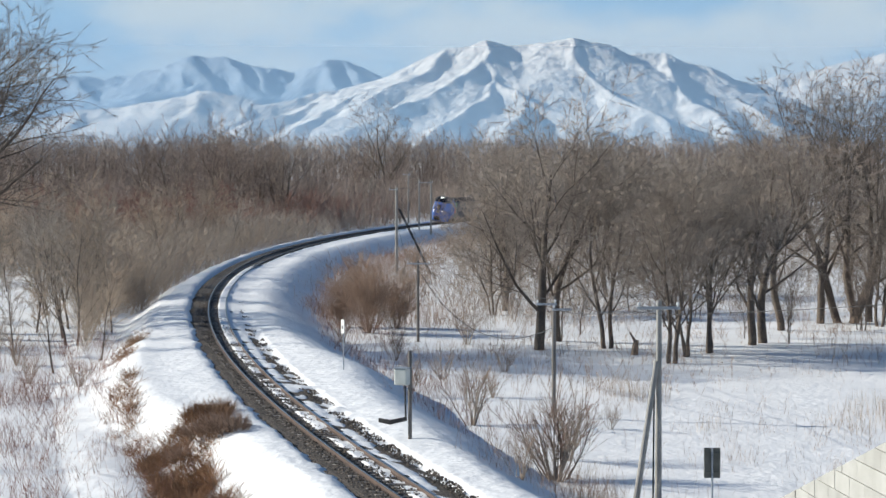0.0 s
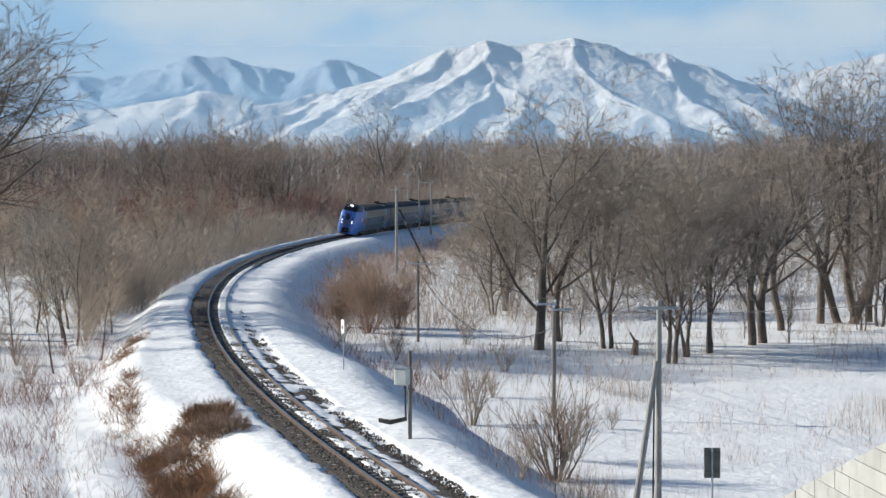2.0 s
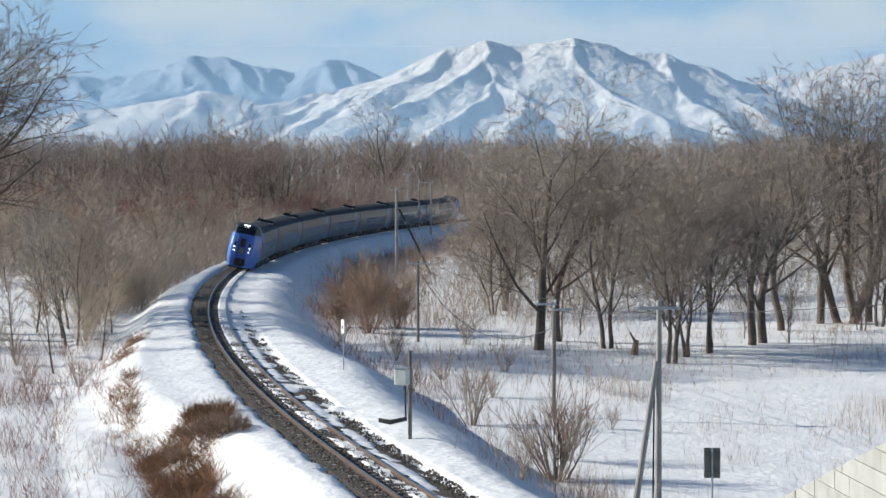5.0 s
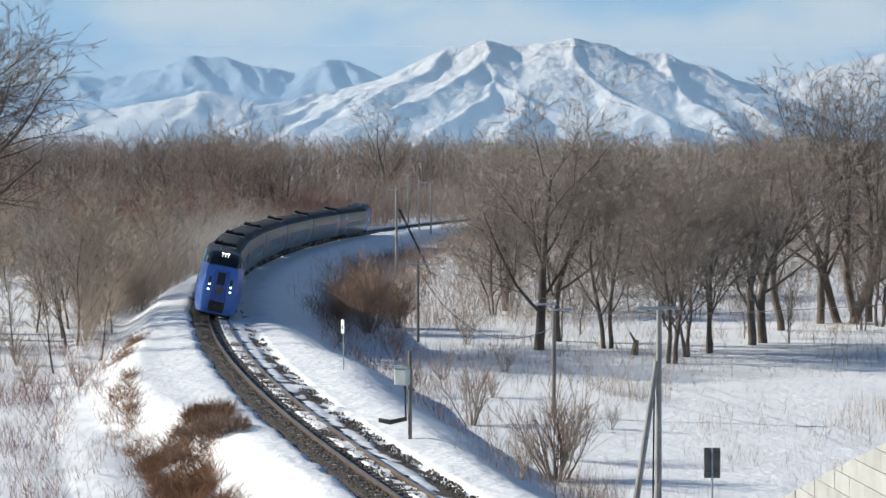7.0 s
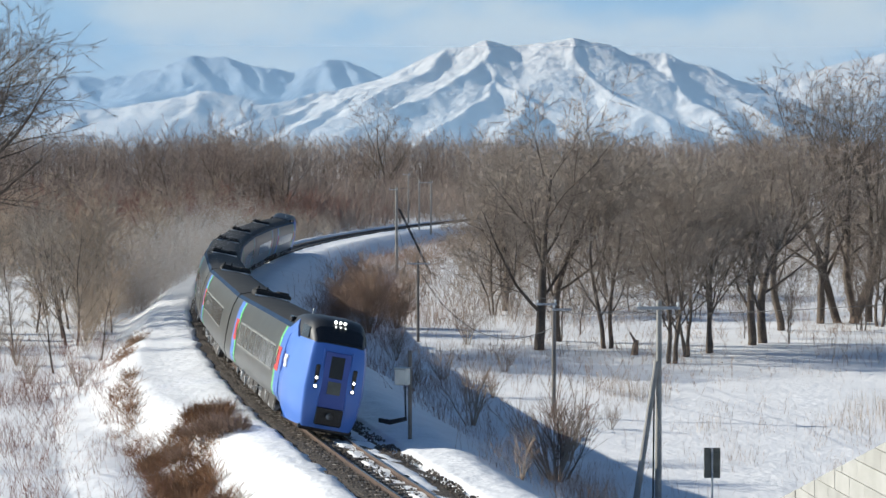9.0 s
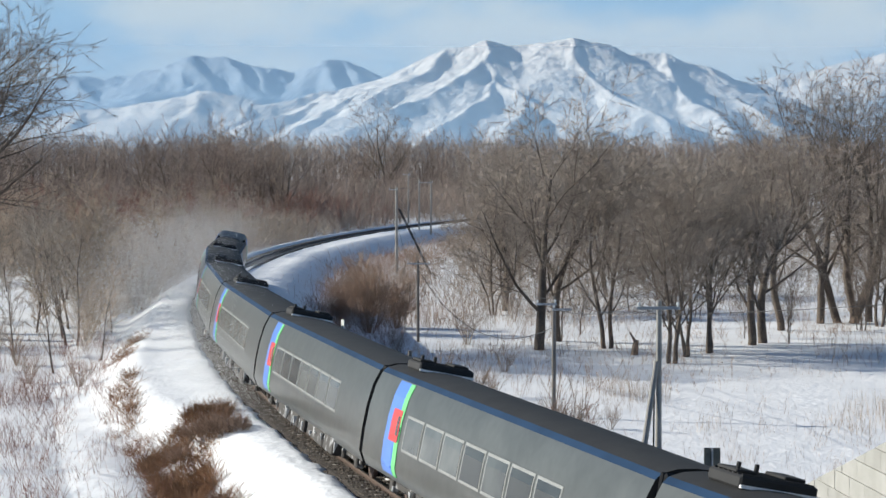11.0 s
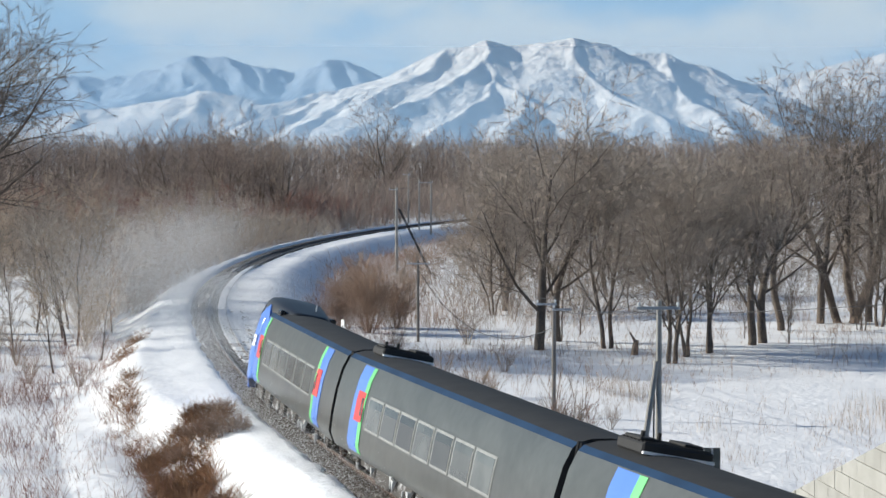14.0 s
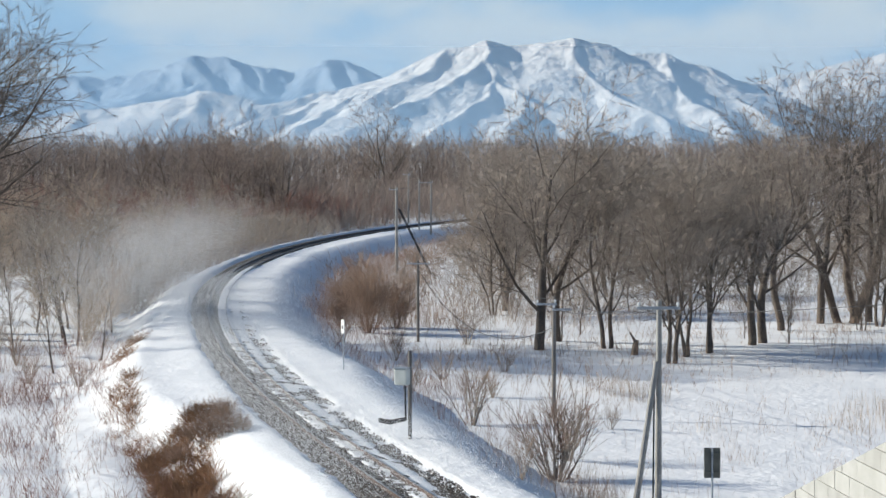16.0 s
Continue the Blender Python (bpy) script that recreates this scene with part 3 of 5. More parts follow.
def shrub_kind(seed, height, stems, spread, bark, twigs, spec=SHRUB, radius=0.025):
    w = Wood(seed)
    for i in range(stems):
        a = w.rnd.uniform(0, 6.28)
        out = Vector((math.cos(a), math.sin(a), 0)) * w.rnd.uniform(0.05, spread)
        w.grow(out * 0.35 - Vector((0, 0, 0.15)), (Vector((0, 0, 1)) + out).normalized(), height * w.rnd.uniform(0.55, 0.95), radius, 0, spec)
    return w.meshes(bark, twigs)


def brush(name, label, seed, spots, mat, width, kids=20, spread=0.6):
    """Many thin upright stems with side twigs, as one mass. spots: x, y, height."""
    rnd = random.Random(seed)
    w = Wood(seed)
    for x, y, h in spots:
        z = ground_at(x, y) - 0.1 if y < 260 else FIELD_Z - 0.1
        way = Vector((rnd.gauss(0, spread * 0.55), rnd.gauss(0, spread * 0.55), 1)).normalized()
        p = Vector((x, y, z))
        w.twig(p, way, h, width * 1.5)
        for _ in range(kids):
            t = rnd.uniform(0.15, 0.95)
            q = p + way * h * t
            k = (way + Vector((rnd.gauss(0, spread), rnd.gauss(0, spread), rnd.gauss(0, 0.1)))).normalized()
            w.twig(q, k, h * rnd.uniform(0.2, 0.45), width)
    me = mesh_from(name, w.tv, w.tf, mat)
    return tagged(new(name, me), label, "brushwood", kind="stuff")


def make_trees():
    rnd = random.Random(11)
    big = [tree_kind(20 + i, 14.0, BIG, r, BARK, TWIG, n, l) for i, (r, n, l) in enumerate(((0.34, 1, 0.08), (0.21, 2, 0.14), (0.17, 3, 0.18), (0.34, 1, 0.1)))]
    airy = [tree_kind(24 + i, 14.0, dict(BIG, twigs=30, twig_w=0.009, twig_len=0.6, kids=(10, 7, 5)), 0.30, BARK, TWIG_DARK, n, 0.2) for i, n in enumerate((1, 2, 1))]
    old = tree_kind(29, 14.0, dict(BIG, twigs=46, twig_w=0.008, twig_len=0.45, twig_spread=0.6, kids=(15, 9, 6), rise=(0.05, 0.03, 0.01, 0.0), angle=((30, 75), (25, 55), (25, 60)), **{"from": (0.3, 0.15, 0.1)}), 0.36, BARK, TWIG_DARK, 1, 0.1)
    stand = [tree_kind(30 + i, 14.0, STAND, 0.22, BARK, t, n, 0.2) for i, (t, n) in enumerate(((TWIG, 1), (TWIG_GREY, 2), (TWIG, 2)))]
    dusk = tree_kind(36, 14.0, STAND, 0.22, BARK, TWIG_FAR, 2, 0.2)
    slim = [tree_kind(40 + i, 11.0, SLIM, 0.12, BARK, t) for i, t in enumerate((TWIG_TAN, TWIG_RED, TWIG_GREY, TWIG, TWIG_FAR))]
    lab = "bare grey-brown deciduous tree standing in the snow"
    # the stand inside the bend, by its trunks
    spots = [(6.0, 124.5, 0, 1.0), (7.4, 130.2, 3, 0.92), (10.3, 125.6, 1, 0.80), (13.3, 116.1, 1, 0.70), (14.6, 120.5, 2, 0.74), (16.4, 122.7, 1, 0.80), (19.8, 128.3, 0, 0.85),
             (20.7, 129.5, 3, 0.9), (27.2, 144.4, 4, 1.2), (29.1, 144.8, 5, 1.2), (30.0, 146.0, 6, 1.22), (31.0, 145.8, 4, 1.15), (23.5, 139, 6, 1.1), (3.8, 152, 2, 0.62), (4.9, 156.5, 0, 0.85)]
    for i, (x, y, k, size) in enumerate(spots):
        plant("tree", (big + airy)[k], x, y, rnd.uniform(0, 360), size, lab, "tree", "bare trees inside the bend")
    n = 0
    while n < 52:
        x, y = rnd.uniform(0, 70), rnd.uniform(140, 330)
        s, d = to_line(x, y)
        if d < 14 or abs(x) > 0.25 * y or (x / y < 0.019):
            continue
        plant("tree", stand[rnd.randrange(3)], x, y, rnd.uniform(0, 360), rnd.uniform(0.72, 1.0) * (0.82 if x / y > 0.12 else 0.92), lab, "tree", "bare trees inside the bend")
        n += 1
    # young trees between the trunks
    sapling = [tree_kind(44 + i, 9.0, dict(SLIM, twigs=15, twig_w=0.014, twig_len=0.8, kids=(11, 5)), 0.09, BARK, TWIG_DARK, 1 + i, 0.2) for i in range(2)]
    for i in range(28):
        y = rnd.uniform(124, 170)
        x = rnd.uniform(0.03, 0.225) * y
        plant("tree", sapling[i % 2], x, y, rnd.uniform(0, 360), rnd.uniform(0.38, 0.8), "thin dark sapling between the bare trees", "tree", "saplings inside the bend")
    # the thicket outside the bend
    lab = "slender bare tree of the thicket outside the bend"
    front = [(-21.5, 117.5, 0.78), (-22.4, 119, 0.85), (-20.2, 104, 0.62), (-18.6, 108.6, 0.55), (-23.5, 124, 0.9), (-24.5, 131, 0.85), (-26, 128, 0.8), (-22.8, 133, 0.8), (-25.0, 140, 0.85), (-29, 126, 0.75), (-24.0, 112, 0.6), (-31, 134, 0.8), (-21.0, 127, 0.7), (-28, 142, 0.85)]
    for x, y, size in front:
        plant("tree", slim[2 if x < -22 else 0], x, y, rnd.uniform(0, 360), size, lab, "tree", "thicket outside the bend")
    n = 0
    while n < 150:
        y = rnd.uniform(140, 430)
        x = rnd.uniform(-0.25 * y, 14 if y > 345 else -3)
        s, d = to_line(x, y)
        if d > (-5.0 if s < 35 else -7.5) or (y < 175 and d < -22):
            continue
        k = 4 if y > 300 else 1 if y > 230 and rnd.random() < 0.6 else rnd.choice((0, 2, 3, 0))
        plant("tree", slim[k], x, y, rnd.uniform(0, 360), rnd.uniform(0.55, 0.85) * (1.25 if y > 330 else 1.0), lab, "tree", "thicket outside the bend")
        n += 1
    # the single tall tree behind the bend, and the old tree at the edge of the field
    for x, y, size in ((-31, 285, 1.5), (-26.5, 292, 1.35), (-23, 290, 1.45), (-62, 300, 1.5), (-66, 285, 1.6), (-70, 300, 1.7), (-58, 310, 1.4), (-40, 300, 1.5), (-36, 310, 1.6), (-33, 330, 1.7), (-47, 320, 1.45), (8, 370, 1.5), (-4, 400, 1.4), (28, 420, 1.5)):
        plant("tree", dusk, x, y, rnd.uniform(0, 360), size * 0.64, "tall grey-brown bare tree rising over the thicket", "tree", "thicket outside the bend")
    plant("tree", airy[0], -11.0, 395, 40, 1.45, "tall bare tree standing above the far woodland", "tree")
    plant("tree", old, -33.2, 128.0, 20, 1.55, "large spreading bare tree at the edge of the field", "tree")
    birch = tree_kind(48, 10.0, SLIM, 0.11, BIRCH, TWIG_GREY)
    for x, y, size in ((-30.5, 250, 0.7), (-31.5, 262, 0.75), (-24, 255, 0.7), (-22.5, 262, 0.68), (-36, 270, 0.8), (-12, 330, 0.9)):
        plant("tree", birch, x, y, rnd.uniform(0, 360), size, "slender white-barked birch in the thicket", "tree", "thicket outside the bend")
    plant("tree", old, -30.6, 124.0, 120, 1.50, "large spreading bare tree with dark drooping boughs", "tree")

    def outside(count, y0, y1, near, far, h0, h1):
        out = []
        while len(out) < count:
            y = rnd.uniform(y0, y1)
            x = rnd.uniform(-0.25 * y, 0.06 * y)
            s, d = to_line(x, y)
            if y < 190 and x / y < -0.18 and fnoise(x, y, 7.0, 4.0) < 0.22:
                continue
            if -far < d < -(near if s > 40 else max(4.6, near - 2.4)):
                out.append((x, y, rnd.uniform(h0, h1)))
        return out
    brush("thicket", "dense tan and grey leafless brushwood beside the bank", 51, outside(5200, 138, 300, 7.0, 40, 2.5, 5.2), TWIG_GREY, 0.024)
    brush("thicket", "dense tan leafless brushwood beside the bank", 52, outside(2600, 150, 260, 6.5, 30, 2.0, 4.6), TWIG_TAN, 0.022)
    brush("thicket", "reddish-brown leafless brushwood", 53, outside(4600, 225, 330, 14, 90, 4.0, 6.6), TWIG_RED, 0.03)
    brush("thicket", "grey-brown leafless brushwood", 54, outside(5600, 300, 430, 12, 200, 4.5, 8.5), TWIG_FAR, 0.045)
    far_in = []
    while len(far_in) < 1500:
        y = rnd.uniform(190, 400)
        x = rnd.uniform(0.02, 0.24) * y
        if to_line(x, y)[1] > 16:
            far_in.append((x, y, rnd.uniform(2.5, 6.5)))
    brush("thicket", "grey-brown leafless saplings deep in the stand", 58, far_in, TWIG, 0.03, 16)
    brush("thicket", "tan leafless saplings at the field's edge", 56, outside(700, 112, 150, 7.5, 24, 1.8, 4.5), TWIG_TAN, 0.016)
    inside = []
    while len(inside) < 3600:
        y = rnd.uniform(150, 330)
        x = rnd.uniform(-0.02, 0.25) * y
        s, d = to_line(x, y)
        if d > 11 and (x / y > 0.010 or y < 190):
            inside.append((x, y, rnd.uniform(1.2, 4.5)))
    brush("undergrowth", "leafless undergrowth between the trees", 55, inside, TWIG, 0.022, 14)
    low = []
    while len(low) < 1300:
        y = rnd.uniform(100, 165)
        x = rnd.uniform(-0.035, 0.22) * y
        s, d = to_line(x, y)
        if d > 9 and fnoise(x, y, 9.0, 2.2) > -0.05:
            low.append((x, y, rnd.uniform(0.4, 1.5)))
    while len(low) < 1650:
        y = rnd.uniform(122, 160)
        x = rnd.uniform(0.03, 0.23) * y
        if fnoise(x, y, 5.0, 3.2) > 0.05:
            low.append((x, y, rnd.uniform(0.5, 2.0)))
    brush("undergrowth", "low rust-brown brush standing in the snow", 57, low, TWIG_BROWN, 0.014, 9)
    brush("undergrowth", "reddish dry twigs standing in the snowy field", 61, outside(420, 70, 118, 9.0, 20, 0.5, 1.7), TWIG_RED, 0.011, 10)
    edge = []
    while len(edge) < 1000:
        y = rnd.uniform(135, 225)
        x = rnd.uniform(0.004, 0.1) * y
        if to_line(x, y)[1] > 10.5 and rnd.random() > x / y * 6:
            edge.append((x, y, rnd.uniform(1.0, 3.2)))
    brush("undergrowth", "brown leafless shrubs at the edge of the stand", 62, edge, TWIG, 0.018, 14)
    # far woods
    w = Wood(77)
    far = dict(seg=(4.0, 2.5, 2.0, 2.0), taper=(0.2, 0.3, 0.3, 0.3), wobble=0.08, rise=(0.05, 0.08, 0.05, 0.05), levels=1, sides=(4, 3), kids=(10,), **{"from": (0.2,)},
               angle=((20, 50),), ratio=((0.3, 0.5),), twigs=15, twig_len=2.0, twig_w=0.06, twig_spread=0.5)
    for i in range(1700):
        y = 400 + 700 * rnd.random() ** 1.7
        x = rnd.uniform(-0.25, 0.25) * y
        w.grow(Vector((x, y, -2)), Vector((0, 0, 1)), rnd.uniform(10.5, 14.0) * (0.9 + y / 2600), 0.15, 0, far)
    a, b = w.meshes(BARK, TWIG_FAR)
    ob = tagged(new("far_woods", a), "distant grey-brown bare woodland", "woodland", kind="stuff")
    child("crown", b, ob)


make_trees()


# ---------------------------------------------------------------- train
PROFILE = [(1.20, 0.62), (1.38, 0.95), (1.42, 1.60), (1.41, 2.30), (1.34, 2.90), (1.21, 3.32), (1.10, 3.46), (0.80, 3.59), (0.40, 3.66), (0.0, 3.68)]
PZ = np.array([p[1] for p in PROFILE[:8]])
PX = np.array([p[0] for p in PROFILE[:8]])


def side_x(z):
    return float(np.interp(z, PZ, PX))


def patch(bm, side, y0, y1, z0, z1, off=0.012, cuts=4):
    """A thin panel that lies on the bowed side of a car."""
    zs = [z0 + (z1 - z0) * i / cuts for i in range(cuts + 1)]
    outer, inner = [], []
    for z in zs:
        x = side_x(z)
        outer.append([bm.verts.new((side * (x + off), y, z)) for y in (y0, y1)])
        inner.append([bm.verts.new((side * (x - 0.02), y, z)) for y in (y0, y1)])
    for i in range(cuts):
        bm.faces.new((outer[i][0], outer[i][1], outer[i + 1][1], outer[i + 1][0]))
        for k in (0, 1):
            bm.faces.new((outer[i][k], outer[i + 1][k], inner[i + 1][k], inner[i][k]))
    for i in (0, cuts):
        bm.faces.new((outer[i][0], outer[i][1], inner[i][1], inner[i][0]))
    bmesh.ops.recalc_face_normals(bm, faces=bm.faces[:])
    return bm


def shell(bm, y0, y1, lo, hi):
    """The strip of the car's skin between two points of the profile, both sides, or the roof across."""
    ys = np.linspace(y0, y1, 6)
    if hi == len(PROFILE) - 1:
        ring = [(x, z) for x, z in PROFILE[lo:hi + 1]] + [(-x, z) for x, z in PROFILE[lo:hi][::-1]]
        rings = [ring]
    else:
        rings = [PROFILE[lo:hi + 1], [(-x, z) for x, z in PROFILE[lo:hi + 1]]]
    for ring in rings:
        rows = [[bm.verts.new((x, y, z)) for x, z in ring] for y in ys]
        for a, b in zip(rows[:-1], rows[1:]):
            for i in range(len(ring) - 1):
                bm.faces.new((a[i], a[i + 1], b[i + 1], b[i]))
    bmesh.ops.recalc_face_normals(bm, faces=bm.faces[:])
    return bm


def end_wall(bm, y, lo=0):
    ring = PROFILE[lo:] + [(-x, z) for x, z in PROFILE[lo:-1][::-1]]
    bm.faces.new([bm.verts.new((x, y, z)) for x, z in ring])
    return bm


HALF = 10.27
PIVOT, SWING = 2.2, 0.11      # tilting bodies: height of the pivot and angle
PITCH = 20.85
NEW = bmesh.new


def bogie(car, y):
    bm = NEW()
    for sx in (-1, 1):
        box(bm, (sx * 0.98, 0, 0.52), (0.16, 2.9, 0.22), 0.03)
        box(bm, (sx * 1.0, 0, 0.72), (0.3, 0.7, 0.2), 0.03)
        for yy in (-1.05, 1.05):
            box(bm, (sx * 1.02, yy, 0.45), (0.26, 0.34, 0.34), 0.04)
    box(bm, (0, 0, 0.55), (1.9, 0.5, 0.25), 0.03)
    frame_ob = part("bogie", bm, UNDER, car, "dark snow-caked bogie frame")
    frame_ob.matrix_basis = pose(0, y, 0)
    for yy in (-1.05, 1.05):
        bm = NEW()
        tube(bm, (-0.75, yy, 0.43), (0.75, yy, 0.43), 0.08)
        for sx in (-1, 1):
            tube(bm, (sx * 0.50, yy, 0.43), (sx * 0.635, yy, 0.43), 0.43, 0.43, 20)
            tube(bm, (sx * 0.635, yy, 0.43), (sx * 0.66, yy, 0.43), 0.30, 0.26, 16)
        part("wheelset", bm, RAIL, frame_ob)


def car_common(car, y0, y1, bands, windows):
    part("body", shell(NEW(), y0, y1, 0, 5), CAR_GREY, car, "dark greenish-grey steel side", True)
    part("cantrail", shell(NEW(), y0, y1, 5, 6), CAR_STRIPE, car, "dark blue cantrail stripe", True)
    part("roof", shell(NEW(), y0, y1, 6, 9), CAR_ROOF, car, "dark grey dusty roof", True)
    for y in (y0 + 0.01, y1 - 0.01):
        part("end_wall", end_wall(NEW(), y), CAR_RUBBER, car)
    bm = NEW()
    box(bm, (0, (y0 + y1) / 2, 0.68), (2.2, y1 - y0 - 0.3, 0.14))
    part("floor_frame", bm, UNDER, car)
    for side in (-1, 1):
        for yb, d in bands:            # yb: door's middle, d: way to the windows
            span = lambda p, q: (min(yb + d * p, yb + d * q), max(yb + d * p, yb + d * q))
            part("blue_band", patch(NEW(), side, *span(-0.72, 0.36), 0.75, 3.29, 0.016, 18), CAR_BLUE, car, "pale blue band round the door")
            part("green_stripe", patch(NEW(), side, *span(0.36, 0.74), 0.75, 3.29, 0.018, 18), CAR_GREEN, car, "bright green stripe")
            door = part("door", patch(NEW(), side, *span(-0.26, 0.60), 1.66, 2.54, 0.028, 6), CAR_RED, car, "red upper panel of the sliding door")
            part("door_window", patch(NEW(), side, *span(0.34, 0.52), 1.85, 2.38, 0.036, 3), CAR_GLASS, door)
            part("door_handle", patch(NEW(), side, *span(0.62, 0.70), 1.7, 2.1, 0.03, 2), CAR_BLACK, door)
            part("door_leaf", patch(NEW(), side, *span(-0.22, 0.30), 0.95, 1.68, 0.022, 4), CAR_BLUE, door)
        for wy in windows:
            win = part("window", patch(NEW(), side, wy - 0.82, wy + 0.82, 1.52, 2.50, 0.012, 4), CAR_FRAME, car, "grey window frame")
            part("pane", patch(NEW(), side, wy - 0.74, wy + 0.74, 1.59, 2.43, 0.020, 4), CAR_GLASS, win, "dark window pane")
    for y in (-7.1, 7.1):
        bogie(car, y)
    rnd = random.Random(5)
    y = -5.0
    while y < 4.6:
        ln = rnd.uniform(0.9, 2.0)
        bm = NEW()
        box(bm, (0, y + ln / 2, 0.45), (2.5 - rnd.uniform(0, 0.25), ln, 0.55), 0.05)
        part("underfloor_box", bm, UNDER, car)
        y += ln + rnd.uniform(0.15, 0.5)
    # caked snow and icicles along the underframe
    for side in (-1, 1):
        for i in range(15):
            bm = NEW()
            yy, w, h = rnd.uniform(y0 + 0.6, y1 - 0.6), rnd.uniform(0.03, 0.12), rnd.uniform(0.10, 0.42)
            x, top = side * rnd.uniform(1.16, 1.28), rnd.uniform(0.45, 0.68)
            r = [bm.verts.new((x + a * w * 0.6, yy + b * w, top)) for a, b in ((-1, -1), (1, -1), (1, 1), (-1, 1))]
            tip = bm.verts.new((x + rnd.uniform(-0.03, 0.03), yy + rnd.uniform(-0.03, 0.03), top - h))
            bm.faces.new(r)
            for k in range(4):
                bm.faces.new((r[k], tip, r[(k + 1) % 4]))
            part("icicle", bm, CAKED_ICE, car, "grey-white ice under the skirt")


def roof_unit(car, y, length=1.3, width=1.6, height=0.24):
    bm = NEW()
    box(bm, (0, y, 3.66 + height / 2 - 0.05), (width, length, height), 0.04)
    for sx in (-0.5, 0.5):
        box(bm, (sx, y - 0.1, 3.66 + height), (0.44, length * 0.6, 0.07), 0.02)
    unit = part("roof_unit", bm, CAR_RUBBER, car, "black louvred roof unit")
    for i in range(7):
        bm = NEW()
        box(bm, (0, y - length / 2 + length * (i + 0.5) / 7, 3.66 + height - 0.04), (width * 0.92, 0.05, 0.03))
        part("louvre", bm, CAR_ROOF, unit)
    for sx in (0.25, 0.62):
        bm = NEW()
        tube(bm, (sx, y + 0.15, 3.66), (sx, y + 0.15, 4.06), 0.05, 0.045, 10)
        part("exhaust_stack", bm, CAR_RUBBER, unit)
    bm = NEW()
    box(bm, (0, y + length / 2 + 0.03, 3.66), (width, 0.06, 0.06))
    part("snow_ridge", bm, SNOW, unit, "thin ridge of snow")


def gangway(car, y, d):
    bm = NEW()
    for i in range(3):
        box(bm, (0, y + d * (0.05 + 0.1 * i), 2.15), (2.3 - 0.1 * (i % 2), 0.06, 2.7), 0.03)
    part("gangway", bm, CAR_RUBBER, car, "black folded gangway bellows")


def middle_car():
    car = empty("train_car", "grey express railcar with blue, green and red door band", "train car", "cars of the train")
    ws = [-5.4 + 1.78 * i for i in range(7)]
    car_common(car, -HALF, HALF, [(-7.35, 1)], ws)
    roof_unit(car, -8.7)
    gangway(car, HALF, 1)
    return car


